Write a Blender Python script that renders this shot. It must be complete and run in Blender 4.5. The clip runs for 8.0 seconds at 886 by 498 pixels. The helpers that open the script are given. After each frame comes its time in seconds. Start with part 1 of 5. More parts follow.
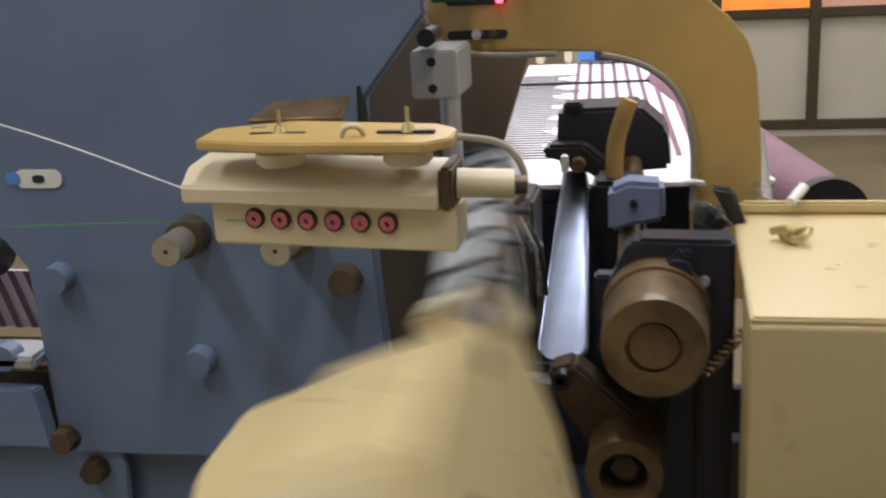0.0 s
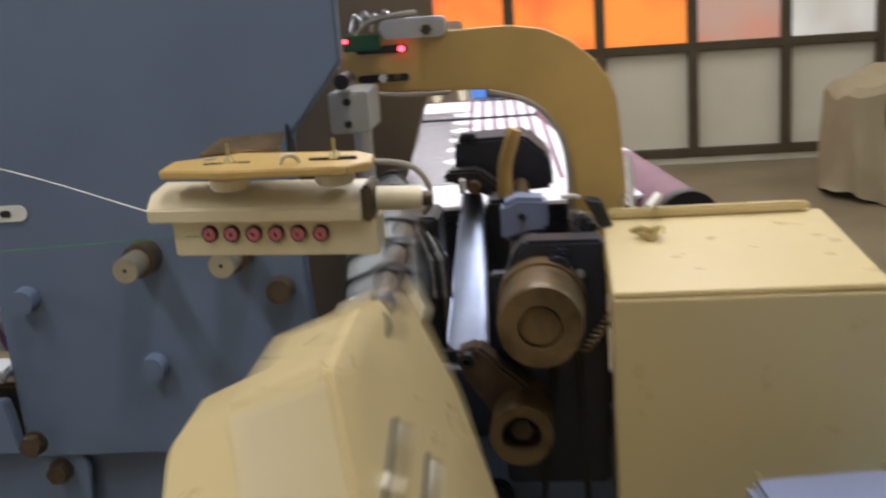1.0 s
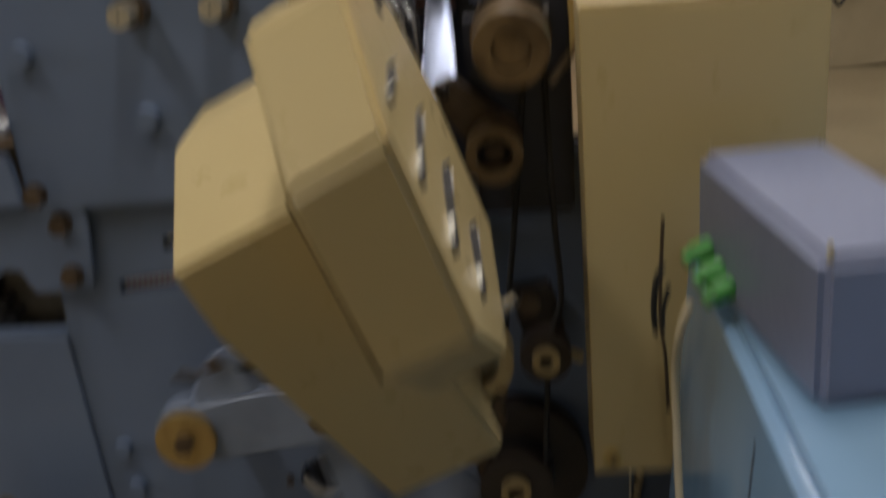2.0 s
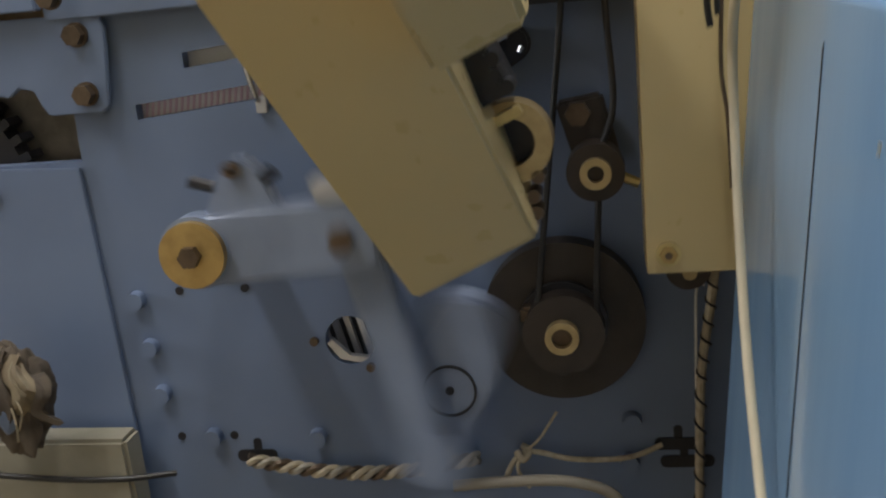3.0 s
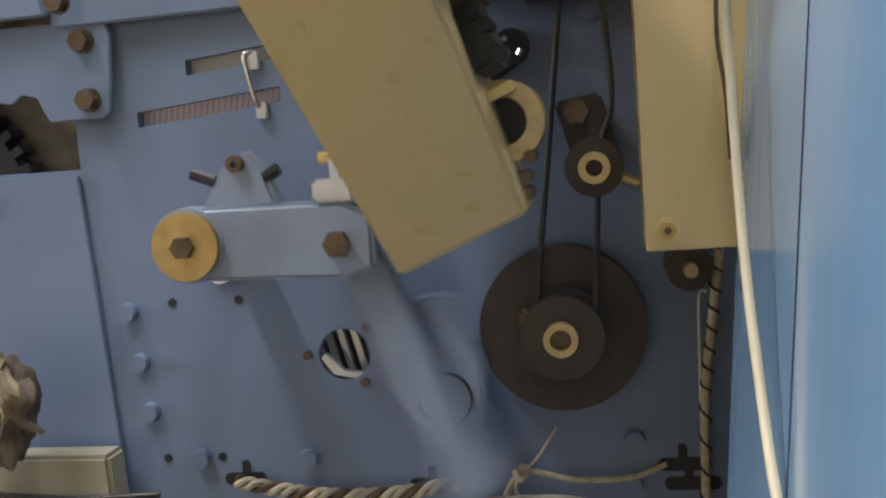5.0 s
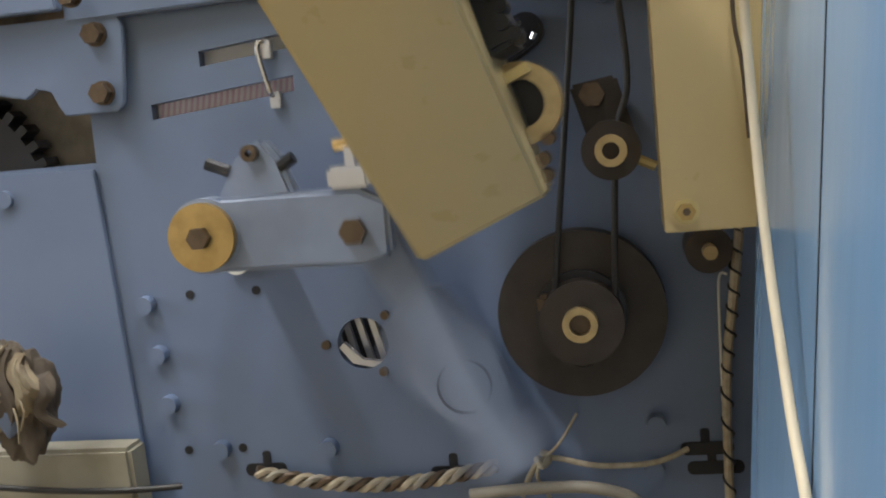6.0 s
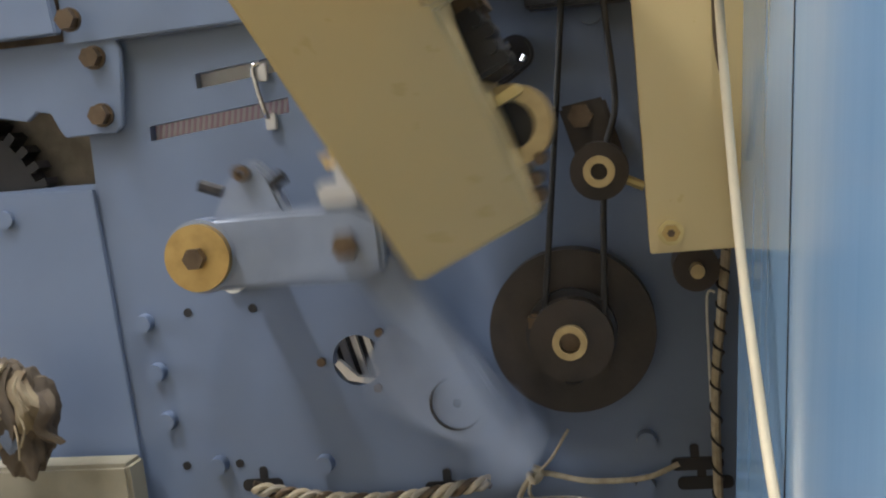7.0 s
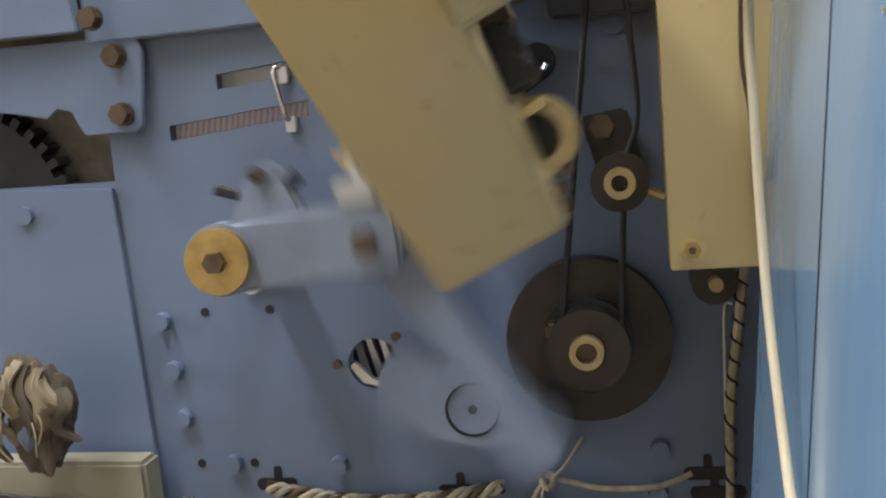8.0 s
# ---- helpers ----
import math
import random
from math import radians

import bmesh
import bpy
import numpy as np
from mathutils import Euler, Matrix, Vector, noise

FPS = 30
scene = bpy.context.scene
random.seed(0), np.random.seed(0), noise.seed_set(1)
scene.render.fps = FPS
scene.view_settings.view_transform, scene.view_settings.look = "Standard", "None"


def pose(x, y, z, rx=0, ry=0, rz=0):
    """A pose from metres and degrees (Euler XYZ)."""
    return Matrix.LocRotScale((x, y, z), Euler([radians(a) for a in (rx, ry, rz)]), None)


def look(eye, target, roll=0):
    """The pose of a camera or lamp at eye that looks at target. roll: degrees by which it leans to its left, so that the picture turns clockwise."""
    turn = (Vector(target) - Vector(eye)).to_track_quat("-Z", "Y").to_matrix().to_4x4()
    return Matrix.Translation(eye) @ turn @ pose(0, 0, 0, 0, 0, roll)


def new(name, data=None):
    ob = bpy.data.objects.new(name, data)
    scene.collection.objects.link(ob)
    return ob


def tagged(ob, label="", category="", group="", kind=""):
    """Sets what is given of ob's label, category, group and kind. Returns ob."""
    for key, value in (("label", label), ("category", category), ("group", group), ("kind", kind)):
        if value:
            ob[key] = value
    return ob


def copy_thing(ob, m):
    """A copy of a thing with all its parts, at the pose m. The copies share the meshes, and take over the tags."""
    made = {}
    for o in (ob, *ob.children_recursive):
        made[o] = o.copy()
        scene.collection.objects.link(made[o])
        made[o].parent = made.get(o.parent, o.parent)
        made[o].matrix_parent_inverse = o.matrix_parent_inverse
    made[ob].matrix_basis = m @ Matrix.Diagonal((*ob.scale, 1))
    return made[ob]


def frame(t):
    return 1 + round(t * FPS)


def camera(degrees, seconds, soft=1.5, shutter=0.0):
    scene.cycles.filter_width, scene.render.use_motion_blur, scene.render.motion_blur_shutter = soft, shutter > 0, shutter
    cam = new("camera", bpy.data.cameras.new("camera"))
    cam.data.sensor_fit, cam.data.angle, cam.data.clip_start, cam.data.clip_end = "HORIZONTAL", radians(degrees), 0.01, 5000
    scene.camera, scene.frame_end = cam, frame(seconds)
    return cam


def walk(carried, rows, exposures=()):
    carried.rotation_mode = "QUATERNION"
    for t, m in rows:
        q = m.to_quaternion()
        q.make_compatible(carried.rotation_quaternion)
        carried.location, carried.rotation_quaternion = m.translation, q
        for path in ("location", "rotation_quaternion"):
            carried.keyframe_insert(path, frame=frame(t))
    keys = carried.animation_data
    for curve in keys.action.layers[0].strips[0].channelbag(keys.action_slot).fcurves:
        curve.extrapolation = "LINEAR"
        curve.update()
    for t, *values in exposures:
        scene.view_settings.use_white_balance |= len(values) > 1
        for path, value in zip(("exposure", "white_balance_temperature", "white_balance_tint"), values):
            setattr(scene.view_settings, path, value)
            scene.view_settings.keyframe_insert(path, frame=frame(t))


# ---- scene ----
cam = camera(44.0, 8.0, soft=2.1, shutter=0.95)
PATH = [
    (0, (0.401, -0.738, 1.1), (-0.016, 1.132, 0.526), -3.3),
    (0.5, (0.419, -0.802, 1.103), (0.037, 1.081, 0.546), -3.9),
    (1, (0.417, -0.884, 1.117), (0.175, 1.034, 0.602), -4.3),
    (1.2, (0.417, -0.92, 1.107), (0.225, 1.0, 0.581), -4.4),
    (1.5, (0.41, -0.953, 1.087), (0.276, 0.961, 0.521), -4.7),
    (1.7, (0.406, -0.974, 1.068), (0.277, 0.922, 0.446), -5.4),
    (1.8, (0.405, -0.98, 1.046), (0.263, 0.909, 0.406), -5.2),
    (1.9, (0.402, -0.987, 1.031), (0.248, 0.896, 0.374), -4.8),
    (2, (0.393, -1.0, 1.008), (0.238, 0.869, 0.314), -4.8),
    (2.2, (0.41, -1.005, 0.952), (0.213, 0.857, 0.247), -4.7),
    (3.3, (0.42, -0.965, 0.651), (0.091, 0.975, 0.293), -4.9),
    (3.5, (0.423, -0.966, 0.622), (0.087, 0.986, 0.341), -4.7),
    (4, (0.436, -0.976, 0.6), (0.12, 0.99, 0.407), -4.5),
    (4.5, (0.423, -0.982, 0.594), (0.116, 0.984, 0.386), -3.9),
    (6, (0.419, -0.977, 0.581), (0.072, 0.979, 0.351), -5.3),
    (6.5, (0.428, -0.982, 0.586), (0.078, 0.975, 0.364), -5.4),
    (7, (0.435, -0.989, 0.591), (0.077, 0.967, 0.377), -5.5),
    (7.5, (0.434, -0.991, 0.596), (0.066, 0.964, 0.386), -5.4),
    (8, (0.426, -0.989, 0.618), (0.055, 0.959, 0.364), -4.5),
]
walk(cam, [(t, look(eye, target, roll)) for t, eye, target, roll in PATH], exposures=[(0, -0.15, 6200, 10), (1.5, -0.25, 6250, 10), (2.0, -0.6, 6700, 10), (2.2, -0.6, 6700, 10), (3.3, 0.9, 6200, 10), (4.0, 1.1, 6200, 10), (8.0, 1.22, 6200, 10)])

# ---- world, light, exposure ----
world = bpy.data.worlds.new("world")
scene.world = world
world.use_nodes = True
wn = world.node_tree.nodes
sky = wn.new("ShaderNodeTexSky")
sky.sky_type, sky.sun_disc = "NISHITA", False
sky.sun_elevation, sky.sun_rotation = radians(35), radians(20)
world.node_tree.links.new(sky.outputs[0], wn["Background"].inputs[0])
wn["Background"].inputs[1].default_value = 0.1


def area(name, eye, target, sx, sy, watts, colour):
    data = bpy.data.lights.new(name, "AREA")
    data.shape, data.size, data.size_y, data.energy, data.color = "RECTANGLE", sx, sy, watts, colour
    ob = new(name, data)
    ob.matrix_world = look(eye, target)
    return ob


TUBES = [(-0.9, -1.15), (0.60, -0.40), (2.6, 0.20), (-1.7, 3.2), (0.9, 3.2), (3.1, 3.2)]
for lx, ly in TUBES:
    area("tube_light", (lx, ly, 3.02), (lx, ly, 0), 0.16, 1.5, 30, (1.0, 0.96, 0.90))
# daylight in the opening of the west window, out of sight
area("window_daylight", (-4.15, -0.75, 1.55), (0.3, -0.2, 0.75), 1.8, 1.2, 60, (0.92, 0.95, 1.0))
# the loom's own working light over the cloth
area("loom_light", (0.28, 0.85, 1.75), (0.30, 0.82, 0.8), 0.12, 0.9, 13, (0.93, 0.93, 1.0))

# ---- materials ----


def material(name, base, rough=0.5, metal=0.0, second=None, scale=8.0, amount=0.5, grain=120.0, bump=0.05, spec=0.5):
    """Paint, metal or plastic with two scales of variation and fine relief, in object space of real size."""
    m = bpy.data.materials.new(name)
    m.use_nodes = True
    n, l = m.node_tree.nodes, m.node_tree.links
    b = n["Principled BSDF"]
    b.inputs["Metallic"].default_value, b.inputs["Specular IOR Level"].default_value = metal, spec
    geo = n.new("ShaderNodeNewGeometry")
    big, fine = n.new("ShaderNodeTexNoise"), n.new("ShaderNodeTexNoise")
    big.inputs["Scale"].default_value, big.inputs["Detail"].default_value = scale, 6
    fine.inputs["Scale"].default_value, fine.inputs["Detail"].default_value = grain, 4
    tc = n.new("ShaderNodeTexCoord")
    for t in (big, fine):
        l.new(tc.outputs["Object"], t.inputs["Vector"])
    ramp = n.new("ShaderNodeMapRange")
    ramp.inputs["From Min"].default_value, ramp.inputs["From Max"].default_value = 0.42, 0.68
    ramp.inputs["To Max"].default_value = amount
    l.new(big.outputs["Fac"], ramp.inputs["Value"])
    mix = n.new("ShaderNodeMix")
    mix.data_type = "RGBA"
    s = second or tuple(c * 0.6 for c in base)
    mix.inputs["A"].default_value, mix.inputs["B"].default_value = (*base, 1), (*s, 1)
    l.new(ramp.outputs["Result"], mix.inputs["Factor"])
    l.new(mix.outputs["Result"], b.inputs["Base Color"])
    rr = n.new("ShaderNodeMapRange")
    rr.inputs["To Min"].default_value, rr.inputs["To Max"].default_value = max(0.03, rough - 0.1), min(1, rough + 0.12)
    l.new(fine.outputs["Fac"], rr.inputs["Value"])
    l.new(rr.outputs["Result"], b.inputs["Roughness"])
    bp = n.new("ShaderNodeBump")
    bp.inputs["Strength"].default_value, bp.inputs["Distance"].default_value = bump, 0.002
    l.new(fine.outputs["Fac"], bp.inputs["Height"])
    l.new(bp.outputs["Normal"], b.inputs["Normal"])
    return m


def glow(name, colour, strength, second=None, scale=3.0):
    m = bpy.data.materials.new(name)
    m.use_nodes = True
    n, l = m.node_tree.nodes, m.node_tree.links
    b = n["Principled BSDF"]
    b.inputs["Base Color"].default_value = (*[c * 0.5 for c in colour], 1)
    b.inputs["Emission Color"].default_value = (*colour, 1)
    b.inputs["Emission Strength"].default_value = strength
    if second:
        t, r = n.new("ShaderNodeTexNoise"), n.new("ShaderNodeMix")
        tc = n.new("ShaderNodeTexCoord")
        t.inputs["Scale"].default_value = scale
        r.data_type = "RGBA"
        r.inputs["A"].default_value, r.inputs["B"].default_value = (*colour, 1), (*second, 1)
        k = n.new("ShaderNodeMapRange")
        k.inputs["From Min"].default_value, k.inputs["From Max"].default_value = 0.4, 0.62
        l.new(tc.outputs["Object"], t.inputs["Vector"])
        l.new(t.outputs["Fac"], k.inputs["Value"])
        l.new(k.outputs["Result"], r.inputs["Factor"])
        l.new(r.outputs["Result"], b.inputs["Emission Color"])
    return m


BLUE = material("blue_machine_paint", (0.142, 0.190, 0.298), 0.42, 0, (0.105, 0.142, 0.228), 6, 0.6, 160, 0.04)
BLUE_ARM = material("grey_blue_paint", (0.22, 0.27, 0.38), 0.4, 0, (0.16, 0.19, 0.27), 20, 0.6, 160, 0.05)
CABINET = material("glossy_blue_paint", (0.20, 0.33, 0.50), 0.14, 0, (0.12, 0.24, 0.42), 5, 0.6, 9, 0.35)
# soft upright streaks imitating blurred reflections, put into the paint's colour, gloss and relief
for node in [k for k in CABINET.node_tree.nodes if k.bl_idname == "ShaderNodeTexNoise"]:
    stretch = CABINET.node_tree.nodes.new("ShaderNodeMapping")
    stretch.inputs["Scale"].default_value = (1.6, 1.6, 0.22)
    CABINET.node_tree.links.new(CABINET.node_tree.nodes["Texture Coordinate"].outputs["Object"], stretch.inputs["Vector"])
    CABINET.node_tree.links.new(stretch.outputs["Vector"], node.inputs["Vector"])
GREYBLUE = material("grey_blue_enclosure_paint", (0.20, 0.23, 0.36), 0.35, 0, (0.16, 0.19, 0.30), 8, 0.5, 150, 0.03)
CREAM = material("cream_paint", (0.56, 0.45, 0.235), 0.30, 0, (0.50, 0.395, 0.20), 3, 0.3, 36, 0.004)
IVORY = material("ivory_casting", (0.68, 0.60, 0.42), 0.34, 0, (0.52, 0.44, 0.28), 18, 0.6, 200, 0.05)
TAN = material("tan_paint", (0.53, 0.36, 0.125), 0.42, 0, (0.41, 0.27, 0.09), 14, 0.6, 160, 0.05)
BRASS = material("worn_brass", (0.52, 0.37, 0.15), 0.38, 0.7, (0.34, 0.23, 0.09), 46, 0.7, 260, 0.08)
BRONZE = material("oily_bronze", (0.20, 0.135, 0.068), 0.36, 0.55, (0.075, 0.05, 0.026), 34, 0.95, 220, 0.1)
DARK = material("black_oiled_steel", (0.016, 0.017, 0.022), 0.38, 0.2, (0.035, 0.035, 0.04), 20, 0.6, 200, 0.1)
NAVY = material("dark_navy_casting", (0.017, 0.020, 0.034), 0.36, 0, (0.009, 0.010, 0.016), 18, 0.7, 180, 0.08)
WHEEL = material("grimy_brown_black_wheel", (0.040, 0.030, 0.024), 0.5, 0.1, (0.016, 0.014, 0.012), 30, 0.7, 200, 0.1)
RUBBER = material("black_rubber_belt", (0.018, 0.017, 0.017), 0.6, 0, (0.03, 0.028, 0.026), 40, 0.6, 200, 0.1)
STEEL = material("bright_steel", (0.62, 0.62, 0.64), 0.24, 0.95, (0.42, 0.42, 0.44), 30, 0.6, 250, 0.06)
ALU = material("satin_aluminium", (0.60, 0.62, 0.68), 0.34, 0.85, (0.42, 0.44, 0.50), 16, 0.6, 250, 0.05)
BOLT = material("dark_bolt_steel", (0.13, 0.095, 0.065), 0.42, 0.6, (0.07, 0.05, 0.035), 60, 0.7, 250, 0.1)
ZINC = material("yellow_zinc_steel", (0.62, 0.52, 0.26), 0.32, 0.8, (0.4, 0.32, 0.15), 60, 0.6, 250, 0.08)
PINK = material("pink_ceramic", (0.46, 0.13, 0.16), 0.3, 0, (0.36, 0.09, 0.12), 90, 0.5, 250, 0.03)
ROPE = material("cream_cord", (0.44, 0.38, 0.28), 0.8, 0, (0.30, 0.25, 0.17), 120, 0.7, 400, 0.3)
CABLE = material("cream_cable_sheath", (0.56, 0.49, 0.35), 0.45, 0, (0.42, 0.36, 0.25), 30, 0.5, 200, 0.05)
GREYCABLE = material("grey_cable_sheath", (0.30, 0.27, 0.22), 0.5, 0, (0.2, 0.18, 0.15), 30, 0.5, 200, 0.05)
BLACK = material("black_plastic", (0.012, 0.012, 0.013), 0.45, 0, (0.02, 0.02, 0.02), 40, 0.5, 200, 0.05)
WHITE = material("white_plastic", (0.75, 0.75, 0.73), 0.4, 0, (0.6, 0.6, 0.57), 40, 0.5, 200, 0.05)
GREEN = material("green_plastic_gland", (0.05, 0.30, 0.05), 0.4, 0, (0.03, 0.2, 0.03), 40, 0.5, 200, 0.05)
SKYBLUE = material("bright_blue_paint", (0.10, 0.26, 0.70), 0.4, 0, (0.07, 0.2, 0.55), 12, 0.5, 200, 0.05)
RAG_DARK = material("oily_rag_cotton", (0.10, 0.08, 0.06), 0.9, 0, (0.05, 0.04, 0.035), 30, 0.9, 160, 0.5)
RAG = material("dirty_rag_cotton", (0.25, 0.21, 0.14), 0.9, 0, (0.16, 0.12, 0.08), 26, 0.9, 160, 0.5)
DRAPE = material("khaki_cotton_sheet", (0.36, 0.30, 0.20), 0.9, 0, (0.28, 0.23, 0.15), 5, 0.6, 200, 0.3)
FLOOR = material("worn_brown_concrete", (0.23, 0.185, 0.115), 0.55, 0, (0.165, 0.13, 0.08), 2.2, 0.8, 50, 0.15)
WALL = material("off_white_plaster", (0.66, 0.62, 0.52), 0.7, 0, (0.57, 0.53, 0.44), 2.5, 0.6, 90, 0.1)
PANEL = material("cream_white_panel", (0.66, 0.62, 0.52), 0.45, 0, (0.58, 0.54, 0.44), 3, 0.5, 120, 0.03)
FRAME = material("dark_brown_frame_paint", (0.075, 0.055, 0.032), 0.5, 0, (0.05, 0.035, 0.02), 12, 0.5, 120, 0.08)
WARP = material("white_warp_yarn", (0.78, 0.75, 0.80), 0.75, 0, (0.68, 0.65, 0.72), 6, 0.5, 300, 0.2)
PURPLE = material("purple_cotton_yarn", (0.21, 0.10, 0.20), 0.8, 0, (0.15, 0.07, 0.14), 10, 0.5, 300, 0.3)
LILAC = material("mauve_cloth", (0.22, 0.12, 0.145), 0.8, 0, (0.16, 0.085, 0.11), 12, 0.6, 260, 0.3)
PALEPINK = material("faded_mauve_yarn", (0.66, 0.50, 0.62), 0.8, 0, (0.55, 0.40, 0.52), 20, 0.5, 300, 0.2)
RAIL = material("grey_anodised_rail", (0.26, 0.29, 0.37), 0.36, 0.7, (0.18, 0.20, 0.27), 16, 0.7, 250, 0.08)
BUSH = material("pale_worn_brass", (0.46, 0.36, 0.19), 0.4, 0.6, (0.32, 0.24, 0.12), 60, 0.7, 250, 0.1)
FOOT = material("dulled_ivory_paint", (0.27, 0.25, 0.195), 0.6, 0, (0.19, 0.175, 0.13), 14, 0.7, 150, 0.1)
WORN = material("worn_grey_metal", (0.24, 0.22, 0.19), 0.5, 0.4, (0.12, 0.11, 0.09), 30, 0.8, 200, 0.1)
NICKEL = material("worn_nickel", (0.62, 0.57, 0.46), 0.36, 0.8, (0.42, 0.38, 0.29), 60, 0.6, 250, 0.08)
GLOSS = material("glossy_pale_plastic", (0.55, 0.58, 0.60), 0.10, 0.3, (0.40, 0.43, 0.46), 30, 0.5, 200, 0.03)
# near-black: shade inside holes, slots and grooves put into colour; also label ink
HOLE = material("near_black_shade_and_ink", (0.012, 0.012, 0.016), 0.6, 0, (0.02, 0.02, 0.025), 20, 0.5, 80, 0.1)
RED_LED = glow("red_lamp", (1.0, 0.03, 0.05), 14)
TUBE = glow("fluorescent_tube", (1.0, 0.94, 0.83), 5)
ORANGE = glow("sunlit_orange_pane", (1.0, 0.30, 0.05), 1.0, (0.95, 0.10, 0.04), 2.2)
ROSE = glow("dim_frosted_pane", (0.42, 0.30, 0.24), 1.0, (0.62, 0.16, 0.08), 1.6)
FROST = glow("bright_frosted_pane", (0.62, 0.60, 0.55), 1.0, (0.40, 0.36, 0.31), 2.0)
GREENPANE = glow("greenish_frosted_pane", (0.20, 0.34, 0.22), 1.0, (0.25, 0.36, 0.24), 1.6)

# ---- mesh helpers ----


def bm_box(bm, x0, x1, y0, y1, z0, z1, bevel=0.0, segs=2):
    t = bmesh.new()
    bmesh.ops.create_cube(t, size=1, matrix=Matrix.Translation(((x0 + x1) / 2, (y0 + y1) / 2, (z0 + z1) / 2)) @ Matrix.Diagonal((x1 - x0, y1 - y0, z1 - z0, 1)))
    return merge(bm, t, bevel, segs)


def merge(bm, t, bevel=0.0, segs=2, m=None):
    if bevel:
        bmesh.ops.bevel(t, geom=[e for e in t.edges if e.is_manifold and e.calc_face_angle(0) > 0.5], offset=bevel, segments=segs, affect="EDGES", clamp_overlap=True)
    if m:
        bmesh.ops.transform(t, matrix=m, verts=t.verts)
    bmesh.ops.recalc_face_normals(t, faces=t.faces)
    me = bpy.data.meshes.new("tmp")
    t.to_mesh(me)
    t.free()
    bm.from_mesh(me)
    bpy.data.meshes.remove(me)
    return bm


def bm_cyl(bm, x, z, r, y0, y1, seg=40, r2=None, bevel=0.0, hole=0.0):
    """A round part on an axis along y, from y0 (front) to y1; with a bore when hole is given."""
    t = bmesh.new()
    r2 = r if r2 is None else r2
    rings = [(r, y0), (r2, y1)] + ([(hole, y1), (hole, y0)] if hole else [])
    vs = [[t.verts.new((x + q * math.cos(2 * math.pi * k / seg), y, z + q * math.sin(2 * math.pi * k / seg))) for k in range(seg)] for q, y in rings]
    for i in range(len(vs) if hole else len(vs) - 1):
        a, b = vs[i], vs[(i + 1) % len(vs)]
        for k in range(seg):
            t.faces.new((a[k], a[(k + 1) % seg], b[(k + 1) % seg], b[k]))
    if not hole:
        t.faces.new(vs[0])
        t.faces.new(list(reversed(vs[-1])))
    return merge(bm, t, bevel)


def bm_prism(bm, poly, y0, y1, bevel=0.0, segs=2):
    """A plate: an outline in x, z drawn out from y0 to y1."""
    t = bmesh.new()
    a = [t.verts.new((x, y0, z)) for x, z in poly]
    b = [t.verts.new((x, y1, z)) for x, z in poly]
    t.faces.new(a)
    t.faces.new(list(reversed(b)))
    for k in range(len(poly)):
        t.faces.new((a[k], b[k], b[(k + 1) % len(poly)], a[(k + 1) % len(poly)]))
    bmesh.ops.recalc_face_normals(t, faces=t.faces)
    return merge(bm, t, bevel, segs)


def bm_tube(bm, pts, r, seg=8, smooth=6):
    """A round cord or pipe through the points."""
    p = [Vector(q) for q in pts]
    path = []
    for i in range(len(p) - 1):
        a, b, c, d = p[max(0, i - 1)], p[i], p[i + 1], p[min(len(p) - 1, i + 2)]
        for k in range(smooth):
            u = k / smooth
            path.append(0.5 * ((2 * b) + (c - a) * u + (2 * a - 5 * b + 4 * c - d) * u * u + (3 * b - a - 3 * c + d) * u ** 3))
    path.append(p[-1])
    t = bmesh.new()
    rings = []
    up = Vector((0.3, 1, 0.2))
    for i, q in enumerate(path):
        d = (path[min(i + 1, len(path) - 1)] - path[max(0, i - 1)]).normalized()
        s = d.cross(up).normalized()
        w = s.cross(d)
        rings.append([t.verts.new(q + r * (s * math.cos(2 * math.pi * k / seg) + w * math.sin(2 * math.pi * k / seg))) for k in range(seg)])
    for a, b in zip(rings, rings[1:]):
        for k in range(seg):
            t.faces.new((a[k], a[(k + 1) % seg], b[(k + 1) % seg], b[k]))
    t.faces.new(rings[0])
    t.faces.new(list(reversed(rings[-1])))
    return merge(bm, t)


def bm_loft(bm, sections, bevel=0.0, segs=3):
    """A hull through four-cornered or many-cornered sections, each a list of points."""
    t = bmesh.new()
    vs = [[t.verts.new(p) for p in s] for s in sections]
    n = len(vs[0])
    for a, b in zip(vs, vs[1:]):
        for k in range(n):
            t.faces.new((a[k], a[(k + 1) % n], b[(k + 1) % n], b[k]))
    t.faces.new(vs[0])
    t.faces.new(list(reversed(vs[-1])))
    bmesh.ops.recalc_face_normals(t, faces=t.faces)
    return merge(bm, t, bevel, segs)


def bm_hex(bm, x, z, r, y0, y1):
    return bm_cyl(bm, x, z, r, y0, y1, 6, bevel=r * 0.12)


def rounded(x0, x1, z0, z1, r, seg=5):
    out = []
    for cx, cz, a in ((x1 - r, z1 - r, 0), (x0 + r, z1 - r, 90), (x0 + r, z0 + r, 180), (x1 - r, z0 + r, 270)):
        out += [(cx + r * math.cos(radians(a + 90 * k / seg)), cz + r * math.sin(radians(a + 90 * k / seg))) for k in range(seg + 1)]
    return out


def mesh_of(name, bm, mat, smooth=True):
    me = bpy.data.meshes.new(name)
    bm.to_mesh(me)
    bm.free()
    me.materials.append(mat)
    if smooth:
        me.shade_smooth()
        me.set_sharp_from_angle(angle=radians(35))
    return me


def thing(name, bm, mat, label="", category="", group="", kind=""):
    return tagged(new(name, mesh_of(name, bm, mat)), label, category, group, kind)


